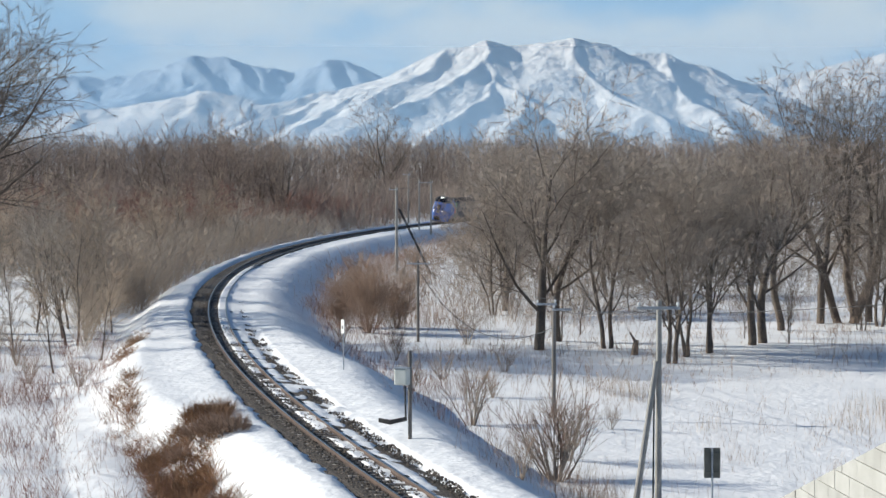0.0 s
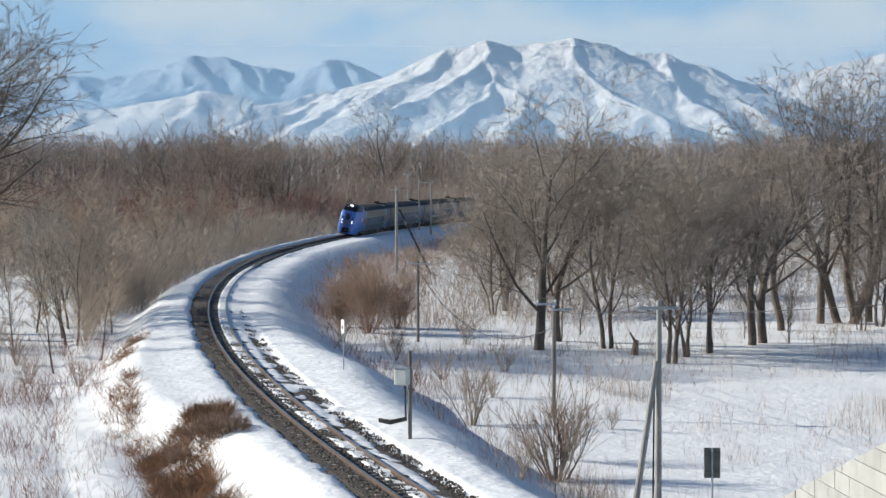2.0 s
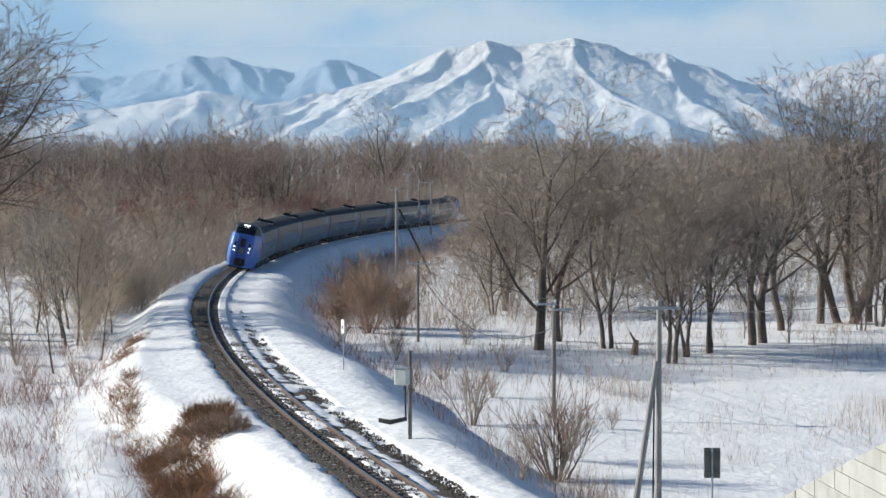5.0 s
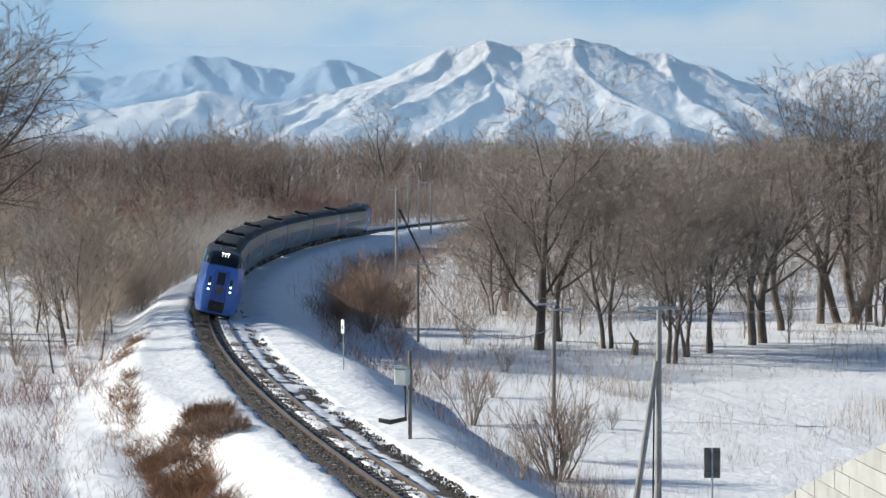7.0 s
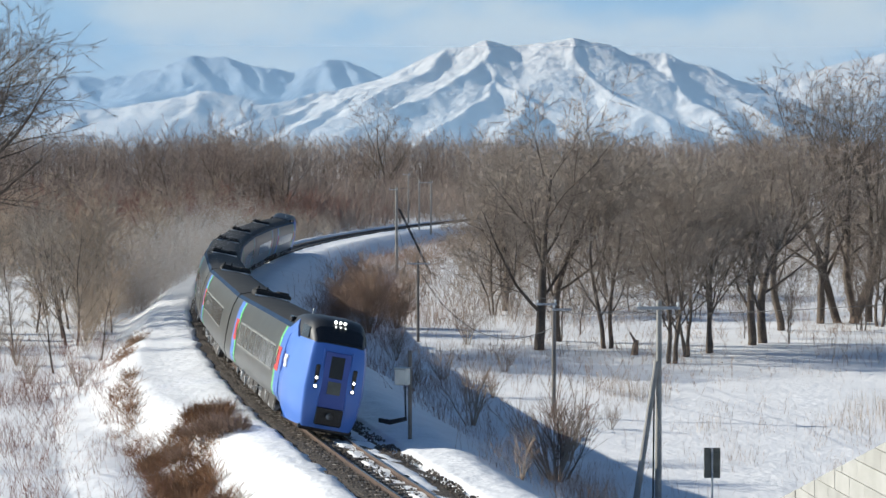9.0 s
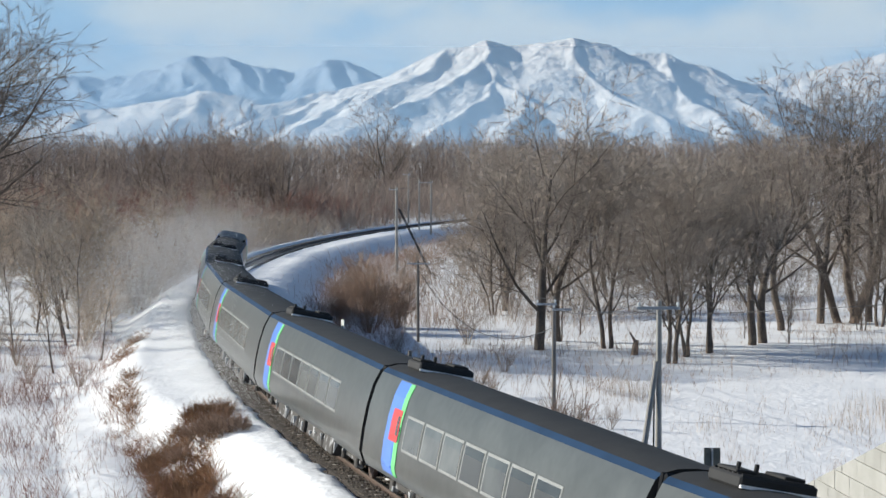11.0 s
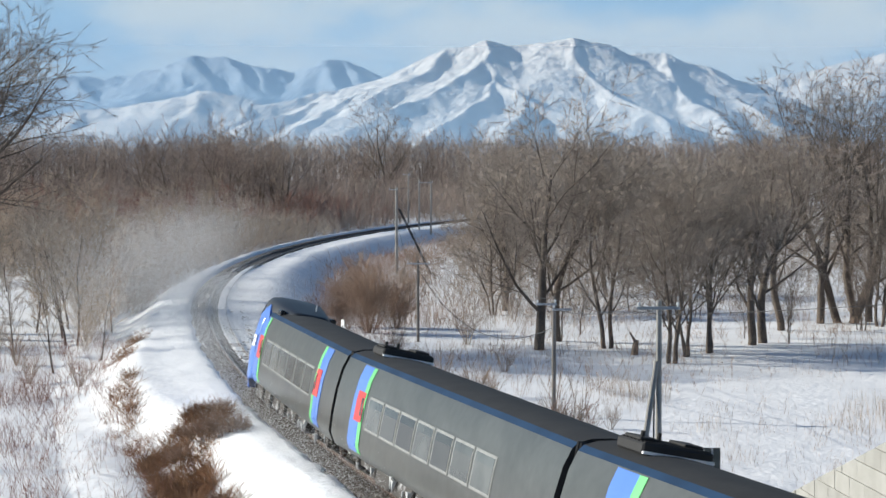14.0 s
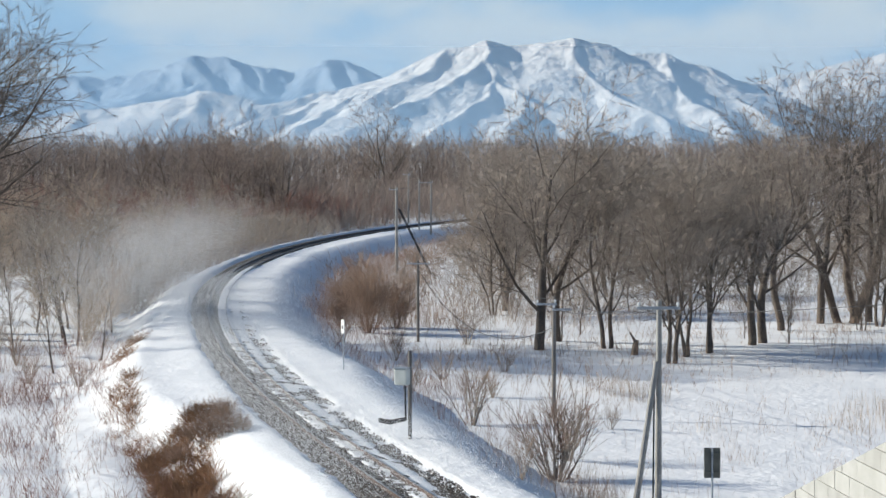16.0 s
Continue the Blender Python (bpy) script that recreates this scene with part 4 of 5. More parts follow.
def nose(car):
    """The cab: plan outlines stacked by height; blue below, black hood above."""
    def outline(z):
        w = float(np.interp(z, [0.25, 0.7, 1.6, 2.9, 3.2], [1.22, 1.34, 1.42, 1.34, 1.25]))
        yf = float(np.interp(z, [0.25, 0.8, 2.0, 3.0, 3.2], [10.35, 10.5, 10.42, 10.16, 10.06]))
        yb = float(np.interp(z, [0.25, 0.75, 1.05], [8.8, 7.6, 6.7]))
        half = [(w, yb), (w, yf - 2.5), (w * 0.965, yf - 1.75), (w * 0.86, yf - 0.85), (w * 0.72, yf - 0.12), (w * 0.67, yf - 0.03), (0.36 * w, yf)]
        return [(x, y, z) for x, y in half] + [(-x, y, z) for x, y in half[::-1]]

    bm = NEW()
    rows = [[bm.verts.new(p) for p in outline(z)] for z in (0.27, 0.5, 0.75, 1.05, 1.6, 2.2, 2.7, 3.0, 3.2)]
    n = len(rows[0])
    for a, b in zip(rows[:-1], rows[1:]):
        for i in range(n):
            bm.faces.new((a[i], a[(i + 1) % n], b[(i + 1) % n], b[i]))
        for i in (4, n - 5):
            bm.edges.get((a[i], b[i])).smooth = False
    bmesh.ops.recalc_face_normals(bm, faces=bm.faces[:])
    part("nose", bm, CAR_BLUE, car, "bright blue streamlined cab front", True)
    # the hood: cross-sections along the car, y, half width, foot and crown
    hood = [(3.7, 0.62, 3.52, 3.67), (4.3, 0.80, 3.46, 3.74), (5.2, 0.98, 3.34, 3.84), (6.3, 1.10, 3.22, 3.95), (7.4, 1.18, 3.18, 4.03), (8.4, 1.17, 3.18, 4.04), (9.0, 1.08, 3.18, 4.01), (9.25, 1.02, 3.18, 3.92), (9.5, 0.97, 3.18, 3.74), (9.75, 0.92, 3.18, 3.50), (10.0, 0.87, 3.18, 3.26), (10.05, 0.85, 3.17, 3.2)]
    bm = NEW()
    rows = []
    for y, w, lo, hi in hood:
        ring = [(w, lo), (w * 0.985, lo + 0.35 * (hi - lo)), (w * 0.90, lo + 0.72 * (hi - lo)), (w * 0.74, lo + 0.93 * (hi - lo)), (w * 0.45, hi)]
        rows.append([bm.verts.new((x, y, z)) for x, z in ring + [(-x, z) for x, z in ring[::-1]]])
    for a, b in zip(rows[:-1], rows[1:]):
        for i in range(9):
            bm.faces.new((a[i], a[i + 1], b[i + 1], b[i]))
    bm.faces.new(rows[0])
    bm.faces.new(rows[-1])
    bmesh.ops.recalc_face_normals(bm, faces=bm.faces[:])
    part("cab_hood", bm, CAR_HOOD, car, "satin black hood over the cab", True)
    bm = NEW()
    rows = []
    for y, w, lo, hi in hood[8:11]:
        rows.append([bm.verts.new((x, y + 0.02, z + 0.015)) for x, z in ((w * 0.90, lo + 0.72 * (hi - lo)), (w * 0.74, lo + 0.93 * (hi - lo)), (w * 0.45, hi), (-w * 0.45, hi), (-w * 0.74, lo + 0.93 * (hi - lo)), (-w * 0.90, lo + 0.72 * (hi - lo)))])
    for p, q in zip(rows[:-1], rows[1:]):
        for i in range(5):
            bm.faces.new((p[i], p[i + 1], q[i + 1], q[i]))
    bmesh.ops.recalc_face_normals(bm, faces=bm.faces[:])
    part("windscreen", bm, CAR_BLACK, car, "black wrap-round windscreen", True)
    for sx in (-1, 1):
        bm = NEW()
        tri = [(1.25, 6.0, 3.17), (1.25, 7.4, 3.17), (1.22, 8.5, 3.17), (1.16, 7.75, 3.52), (1.06, 7.3, 3.74), (1.16, 6.6, 3.45)]
        vs = [bm.verts.new((sx * (x + 0.04), y, z)) for x, y, z in tri]
        back = [bm.verts.new((sx * (x - 0.08), y, z - 0.02)) for x, y, z in tri]
        bm.faces.new(vs)
        for i in range(6):
            bm.faces.new((vs[i], vs[(i + 1) % 6], back[(i + 1) % 6], back[i]))
        bmesh.ops.recalc_face_normals(bm, faces=bm.faces[:])
        part("shoulder", bm, CAR_BLUE, car, "blue shoulder fairing beside the hood")
        bm = NEW()
        box(bm, (sx * 0.99, 5.0, 3.56), (0.22, 0.62, 0.24), 0.03)
        part("intake", bm, CAR_BLACK, car)
        bm = NEW()
        vs = [bm.verts.new((sx * x, y, z)) for x, y, z in ((1.20, 8.75, 3.24), (1.06, 9.42, 3.24), (1.00, 9.2, 3.62), (1.12, 8.35, 3.66))]
        back = [bm.verts.new((v.co.x - sx * 0.05, v.co.y, v.co.z)) for v in vs]
        bm.faces.new(vs)
        for i in range(4):
            bm.faces.new((vs[i], vs[(i + 1) % 4], back[(i + 1) % 4], back[i]))
        bmesh.ops.recalc_face_normals(bm, faces=bm.faces[:])
        part("side_window", bm, CAR_GLASS, car, "dark cab side window")
    bm = NEW()
    tube(bm, (0.35, 5.3, 3.8), (0.35, 5.3, 4.12), 0.025, 0.02, 8)
    part("aerial", bm, WHITE_PAINT, car, "short white radio aerial")
    bm = NEW()
    box(bm, (0, 10.36, 1.98), (0.92, 0.10, 1.95), 0.03, Matrix.Rotation(radians(8), 4, "X"))
    door = part("end_door", bm, CAR_DARKBLUE, car, "deep blue end door in the nose")
    lean = Matrix.Rotation(radians(8), 4, "X")
    bm = NEW()
    box(bm, (0, 10.31, 2.42), (0.5, 0.10, 0.78), 0.02, lean)
    part("door_window", bm, CAR_BLACK, door, "black door window")
    bm = NEW()
    box(bm, (0, 10.48, 1.72), (0.46, 0.06, 0.44), 0.01, lean)
    part("door_plate", bm, SIGN_BACK, door, "dull grey plate")
    for sx in (-1, 1):
        bm = NEW()
        box(bm, (sx * 0.50, 10.32, 2.0), (0.05, 0.14, 2.05), 0.02, lean)
        part("door_post", bm, CAR_BLUE, door)
    bm = NEW()
    box(bm, (0, 10.44, 0.72), (0.95, 0.22, 0.62), 0.04)
    part("coupler_pocket", bm, CAR_BLACK, car, "black coupler opening")
    bm = NEW()
    tube(bm, (0, 10.3, 0.75), (0, 10.75, 0.75), 0.14, 0.12, 12)
    part("coupler", bm, UNDER, car)
    bm = NEW()
    box(bm, (0, 10.1, 0.24), (1.9, 0.35, 0.2), 0.05)
    part("snow_guard", bm, CAR_BLACK, car)
    for sx in (-1, 1):
        for z, y, rr in ((2.00, 10.38, 0.05), (1.70, 10.42, 0.05)):
            bm = NEW()
            tube(bm, (sx * 0.66, y - 0.1, z), (sx * 0.66, y + 0.06, z - 0.01), rr + 0.03, rr + 0.03, 14)
            lamp = part("headlight", bm, CAR_BLACK, car, "round headlight in a black housing")
            bm = NEW()
            tube(bm, (sx * 0.66, y + 0.05, z), (sx * 0.66, y + 0.075, z - 0.01), rr, rr * 0.85, 14)
            part("lens", bm, LAMP_GLOW, lamp, "lit white lens")
        bm = NEW()
        box(bm, (sx * 0.66, 10.36, 1.95), (0.15, 0.10, 1.0), 0.03)
        part("lamp_panel", bm, CAR_BLACK, car)
    for i in (-1, 0, 1):
        for z, y, r0, mat in ((3.93, 9.30, 0.05, LAMP_GLOW), (3.78, 9.50, 0.028, LAMP_DIM)):
            bm = NEW()
            tube(bm, (i * 0.17, y - 0.1, z), (i * 0.17, y + 0.05, z), r0 + 0.02, r0 + 0.02, 12)
            lamp = part("top_light", bm, CAR_BLACK, car)
            bm = NEW()
            tube(bm, (i * 0.17, y + 0.045, z), (i * 0.17, y + 0.07, z), r0, r0 * 0.85, 12)
            part("lens", bm, mat, lamp, "lit white lens")
    for side in (-1, 1):
        for k, (yy, zz, w, h) in enumerate(((7.70, 2.36, 0.66, 0.12), (7.66, 2.20, 0.6, 0.14), (7.74, 2.04, 0.6, 0.12))):
            part("side_mark", patch(NEW(), side, yy - w / 2, yy + w / 2, zz - h / 2, zz + h / 2, 0.012, 2), WHITE_PAINT, car, "white mark on the blue side")
        part("side_vent", patch(NEW(), side, 7.08, 7.17, 1.75, 2.5, 0.012, 4), CAR_DARKBLUE, car)


def cab_car():
    car = empty("train_car", "express railcar with a blue cab, black windscreen and lit headlights", "train car", "cars of the train")
    ws = [-5.25 + 1.83 * i for i in range(6)]
    car_common(car, -HALF, 6.95, [(-7.35, 1), (6.15, -1)], ws)
    nose(car)
    for side in (-1, 1):
        part("blue_band", patch(NEW(), side, 6.6, 6.97, 0.66, 3.29, 0.016, 18), CAR_BLUE, car)
    gangway(car, -HALF, -1)
    return car


CARS = []


def make_train():
    head = cab_car()
    CARS.append((head, 0, False))
    mid = middle_car()
    for i in range(1, 6):
        CARS.append((mid if i == 1 else copy_thing(mid, Matrix.Identity(4)), i, False))
    CARS.append((copy_thing(head, Matrix.Identity(4)), 6, True))
    tagged(CARS[-1][0], "express railcar with a blue cab at the tail of the train")
    roof_unit(head, -8.7)
    # the bodies swing inwards over their bogies, which keep to the track
    for car, _i, back in CARS:
        swing = Matrix.Translation((0, 0, PIVOT)) @ Matrix.Rotation(-SWING if back else SWING, 4, "Y") @ Matrix.Translation((0, 0, -PIVOT))
        for ob in car.children:
            if ob.name.startswith("bogie"):
                ob.matrix_basis = swing @ Matrix.Translation((0, ob.matrix_basis.translation.y, 0))


make_train()


def head_s(t):
    """How far along the line the lamps of the leading cab are."""
    return -118.4 - S_SHIFT + 27.81307 * t - 0.0608075 * t * t + 1.2 * smooth(13.6, 15.6, t)


def car_pose(s, back):
    """A car whose middle is at s, leaning into the bend."""
    a, b = on_line(s - 7.1), on_line(s + 7.1)
    fwd = Vector(b - a).normalized()
    mid = Vector((a + b) / 2)
    if back:
        fwd = -fwd
    right = fwd.cross(Vector((0, 0, 1))).normalized()
    up = right.cross(fwd)
    m = Matrix((right, fwd, up)).transposed().to_4x4()
    side = 1 if back else -1
    swing = Matrix.Translation((0, 0, PIVOT)) @ Matrix.Rotation(side * SWING, 4, "Y") @ Matrix.Translation((0, 0, -PIVOT))
    return Matrix.Translation(mid) @ m @ Matrix.Rotation(side * CANT, 4, "Y") @ swing


def motions():
    for car, i, back in CARS:
        rows = []
        for k in range(65):
            t = k * 0.25
            rows.append((t, car_pose(float(head_s(t)) - 10.38 - PITCH * i, back)))
        walk(car, rows)
    for ob, s, d, z, late, lag, up in DUST:
        # lag: metres behind the leading cab at which the dust rises; up: it drifts off upwards
        t0 = 0.0
        while t0 < 15.2 and head_s(t0) - lag < s:
            t0 += 0.05
        t0 += 0.5 * late
        h = math.degrees(float(np.interp(s, S_AXIS, LINE_H)))
        rows = []
        for dt, dd, dz in ((None, 0, -7), (0, 0, -7), (0.9, 0, z), (2.2, -0.8 if up else 0, z + (0.7 if up else 0)), (5.0, -2.2 if up else 0, z + (1.4 if up else 0.1))):
            t = 0.0 if dt is None else t0 + dt
            if t < 15.9:
                p = on_line(s, d + dd, dz)
                rows.append((t, pose(*p, 0, 0, h)))
        p = on_line(s, d - (2.6 if up else 0), (z + 1.6 if up else z) if t0 < 14.5 else -7)
        rows.append((16.0, pose(*p, 0, 0, h)))
        walk(ob, rows)


# ---------------------------------------------------------------- shrubs, reeds and grass
def blades(name, label, seed, patches, mat, width, category="grass", droop=0.35):
    """Dry stalks in clumps, as one mass. patches: x, y, radius in x, radius in y, count, height."""
    rnd = random.Random(seed)
    w = Wood(seed)
    for x, y, rx, ry, count, h in patches:
        for _ in range(count):
            px, py = x + rnd.gauss(0, 0.5) * rx, y + rnd.gauss(0, 0.5) * ry
            p = Vector((px, py, ground_at(px, py) - 0.05))
            way = Vector((rnd.gauss(0, droop), rnd.gauss(0, droop), 1)).normalized()
            hh = h * rnd.uniform(0.45, 1.1)
            w.twig(p, way, hh, width)
            w.twig(p + way * hh * 0.5, (way + Vector((rnd.gauss(0, 0.4), rnd.gauss(0, 0.4), 0))).normalized(), hh * 0.45, width * 0.8)
    return tagged(new(name, mesh_from(name, w.tv, w.tf, mat)), label, category, kind="stuff")


def line_patches(rnd, s0, s1, d0, d1, n, r, count, h):
    out = []
    for _ in range(n):
        x, y, _z = on_line(rnd.uniform(s0, s1), rnd.uniform(d0, d1))
        out.append((x, y, r, r, count, h * rnd.uniform(0.7, 1.2)))
    return out


def make_undergrowth():
    rnd = random.Random(21)
    dark = shrub_kind(63, 0.75, 24, 1.3, BARK, TWIG_BROWN, dict(SHRUB, twig_w=0.018, twig_len=0.35), radius=0.012)
    for x, y in ((-8.0, 71.6), (-8.7, 72.2), (-7.6, 71.0), (-9.1, 71.0), (-7.0, 61.5)):
        plant("shrub", dark, x, y, rnd.uniform(0, 360), rnd.uniform(0.8, 1.1), "low dark dead shrub on the edge of the bank", "shrub")
    willow = shrub_kind(61, 4.4, 64, 0.8, TWIG_BROWN, TWIG_BROWN, dict(SHRUB, kids=(10,), twigs=10, twig_len=0.6, twig_w=0.013), radius=0.015)
    plant("shrub", willow, -5.0, 136.0, 0, 1.2, "dense brown leafless willow shrub below the bank", "shrub")
    plant("shrub", willow, -3.3, 140.0, 80, 0.8, "dense brown leafless willow shrub below the bank", "shrub")
    plant("shrub", willow, -7.2, 140.5, 190, 0.72, "dense brown leafless willow shrub below the bank", "shrub")
    loose = shrub_kind(62, 3.6, 12, 0.6, TWIG, TWIG_BROWN, radius=0.035)
    plant("shrub", loose, 1.3, 89.2, 20, 1.0, "loose leafless shrub with reddish-brown base stems", "shrub")
    vine = shrub_kind(64, 3.2, 15, 1.0, BARK, TWIG_RED, dict(SHRUB, kids=(9,), twigs=9, twig_w=0.013), radius=0.028)
    plant("shrub", vine, 4.3, 74.6, 40, 0.95, "tangled red-brown leafless shrub round a pole", "shrub")
    plant("shrub", loose, 4.2, 74.0, 110, 1.12, "loose spreading leafless shrub round a pole", "shrub")
    plant("shrub", loose, 4.9, 79.0, 250, 0.9, "loose leafless shrub beside a pole", "shrub")
    for x, y, size in ((-1.6, 100, 0.6), (0.0, 108, 0.6), (2.5, 100, 0.5), (-2.8, 118, 0.7), (3.4, 112, 0.6), (-6.4, 128, 0.6), (1.6, 128, 0.8), (2.6, 66.5, 0.55), (7.4, 88, 0.4), (-20.5, 99, 0.55), (-17.5, 96, 0.5),
                       (-23, 108, 0.7), (-25.5, 114, 0.7), (-6.0, 158, 0.8), (-2.5, 168, 0.9), (-8, 176, 0.8), (-4, 190, 0.9), (-9, 205, 0.9), (-3, 215, 1.0)):
        plant("shrub", loose, x, y, rnd.uniform(0, 360), size, "small leafless shrub in the snow", "shrub", "small shrubs")
    slope = line_patches(rnd, -60, 100, 7.2, 11.5, 190, 1.4, 22, 1.3)
    blades("dry_weeds", "reddish-brown dry weeds on the bank's foot", 71, slope, TWIG_RED, 0.018)
    ditch = line_patches(rnd, -120, 45, 7.4, 16, 200, 2.2, 48, 1.6)
    blades("dry_weeds", "rust-brown dry weeds along the ditch", 72, ditch, TWIG_BROWN, 0.024)
    foot = []
    for _ in range(150):
        y = rnd.uniform(58, 76.5)
        lo, hi = (float(np.interp(y, (58, 62, 66, 70, 73, 76.5), q)) for q in ((-8.1, -8.8, -9.6, -10.5, -11.2, -9.6), (-5.3, -6.2, -7.7, -8.3, -8.0, -8.2)))
        foot.append((rnd.uniform(lo, hi), y, 0.35, 0.45, 105, rnd.uniform(0.5, 0.95)))
    for _ in range(46):
        y = rnd.uniform(73, 91)
        foot.append((float(np.interp(y, (73, 80, 91), (-11.4, -12.5, -14.4))) + rnd.gauss(0, 0.35), y, 0.3, 0.5, 34, rnd.uniform(0.5, 0.9)))
    for _ in range(22):
        y = rnd.uniform(101, 113)
        foot.append((float(np.interp(y, (101, 113), (-16.6, -16.9))) + rnd.gauss(0, 0.35), y, 0.4, 0.6, 45, rnd.uniform(0.5, 0.8)))
    blades("brown_grass", "matted rust-brown dead grass on the bank's slope", 73, foot, GRASS_BROWN, 0.019, droop=0.95)
    tan = [(9.0, 101, 1.1, 1.2, 120, 1.5), (10.2, 99, 1.2, 1.5, 120, 1.4), (7.9, 103, 0.8, 1.0, 60, 1.3), (20.5, 92, 2.2, 3.0, 190, 1.5), (18.2, 88, 1.6, 2.5, 90, 1.2), (22.5, 95, 2, 3, 90, 1.4), (11.5, 88, 1, 2, 36, 1.1)]
    blades("reeds", "tan dry reeds standing in the snow", 74, tan, GRASS_TAN, 0.013, droop=0.12)
    thin = []
    for _ in range(190):
        y = rnd.uniform(58, 96)
        x = rnd.uniform(0.02, 0.22) * y
        if to_line(x, y)[1] > 7:
            thin.append((x, y, 0.8, 0.8, rnd.choice((3, 5, 10)), rnd.uniform(0.5, 1.5)))
    for _ in range(90):
        y = rnd.uniform(92, 128)
        x = rnd.uniform(-0.03, 0.2) * y
        if to_line(x, y)[1] > 6.5:
            thin.append((x, y, 1.6, 1.2, rnd.choice((4, 8, 16)), rnd.uniform(0.4, 1.0)))
    thin += [(4.2 + rnd.gauss(0, 1.3), 70 + rnd.gauss(0, 3), 0.8, 0.8, 26, 1.5) for _ in range(20)]
    blades("dry_stalks", "thin dry stalks poking out of the snow", 75, thin, TWIG_BROWN, 0.012, droop=0.3)
    left = []
    for _ in range(420):
        x, y, _z = on_line(rnd.uniform(62, 122), -rnd.uniform(5.8, 17))
        if abs(x) < 0.24 * y:
            left.append((x, y, 0.7, 0.7, rnd.choice((4, 8, 16)), rnd.uniform(0.7, 2.0)))
    blades("dry_stalks", "thin reddish dry stalks leaning in the snow", 76, left, TWIG_RED, 0.017, droop=0.45)


make_undergrowth()


# ---------------------------------------------------------------- poles, signs and boxes
def pole_at(x, y, height, r0, r1, mat, label, name="utility_pole", lean=(0, 0)):
    z = ground_at(x, y)
    ob = empty(name, label, "utility pole", "poles along the line", pose(x, y, z))
    bm = NEW()
    tube(bm, (0, 0, -0.4), (lean[0], lean[1], height), r0, r1, 12)
    part("shaft", bm, mat, ob)
    return ob


def crossarm(ob, z, x0, x1, mat=None, pins=2):
    bm = NEW()
    box(bm, ((x0 + x1) / 2, -0.13, z), (x1 - x0, 0.09, 0.10), 0.01)
    arm = part("crossarm", bm, mat or STEEL_GALV, ob, "pale steel crossarm")
    for i in range(pins):
        x = x0 + 0.08 + (x1 - x0 - 0.16) * i / max(1, pins - 1)
        bm = NEW()
        tube(bm, (x, -0.13, z + 0.04), (x, -0.13, z + 0.2), 0.03, 0.03, 8)
        tube(bm, (x, -0.13, z + 0.12), (x, -0.13, z + 0.2), 0.06, 0.05, 10)
        part("insulator", bm, WHITE_PAINT, arm, "white porcelain insulator")


def wire(points, sag, name="overhead_wire", r=0.012):
    cu = bpy.data.curves.new(name, "CURVE")
    cu.dimensions, cu.bevel_depth, cu.bevel_resolution = "3D", r, 1
    for a, b in zip(points[:-1], points[1:]):
        sp = cu.splines.new("POLY")
        sp.points.add(14)
        for i in range(15):
            t = i / 14
            p = Vector(a).lerp(Vector(b), t)
            sp.points[i].co = (p.x, p.y, p.z - sag * 4 * t * (1 - t), 1)
    cu.materials.append(DARK_CABLE)
    return tagged(new(name, cu), "thin dark overhead wire between poles", "wire", "overhead wires")


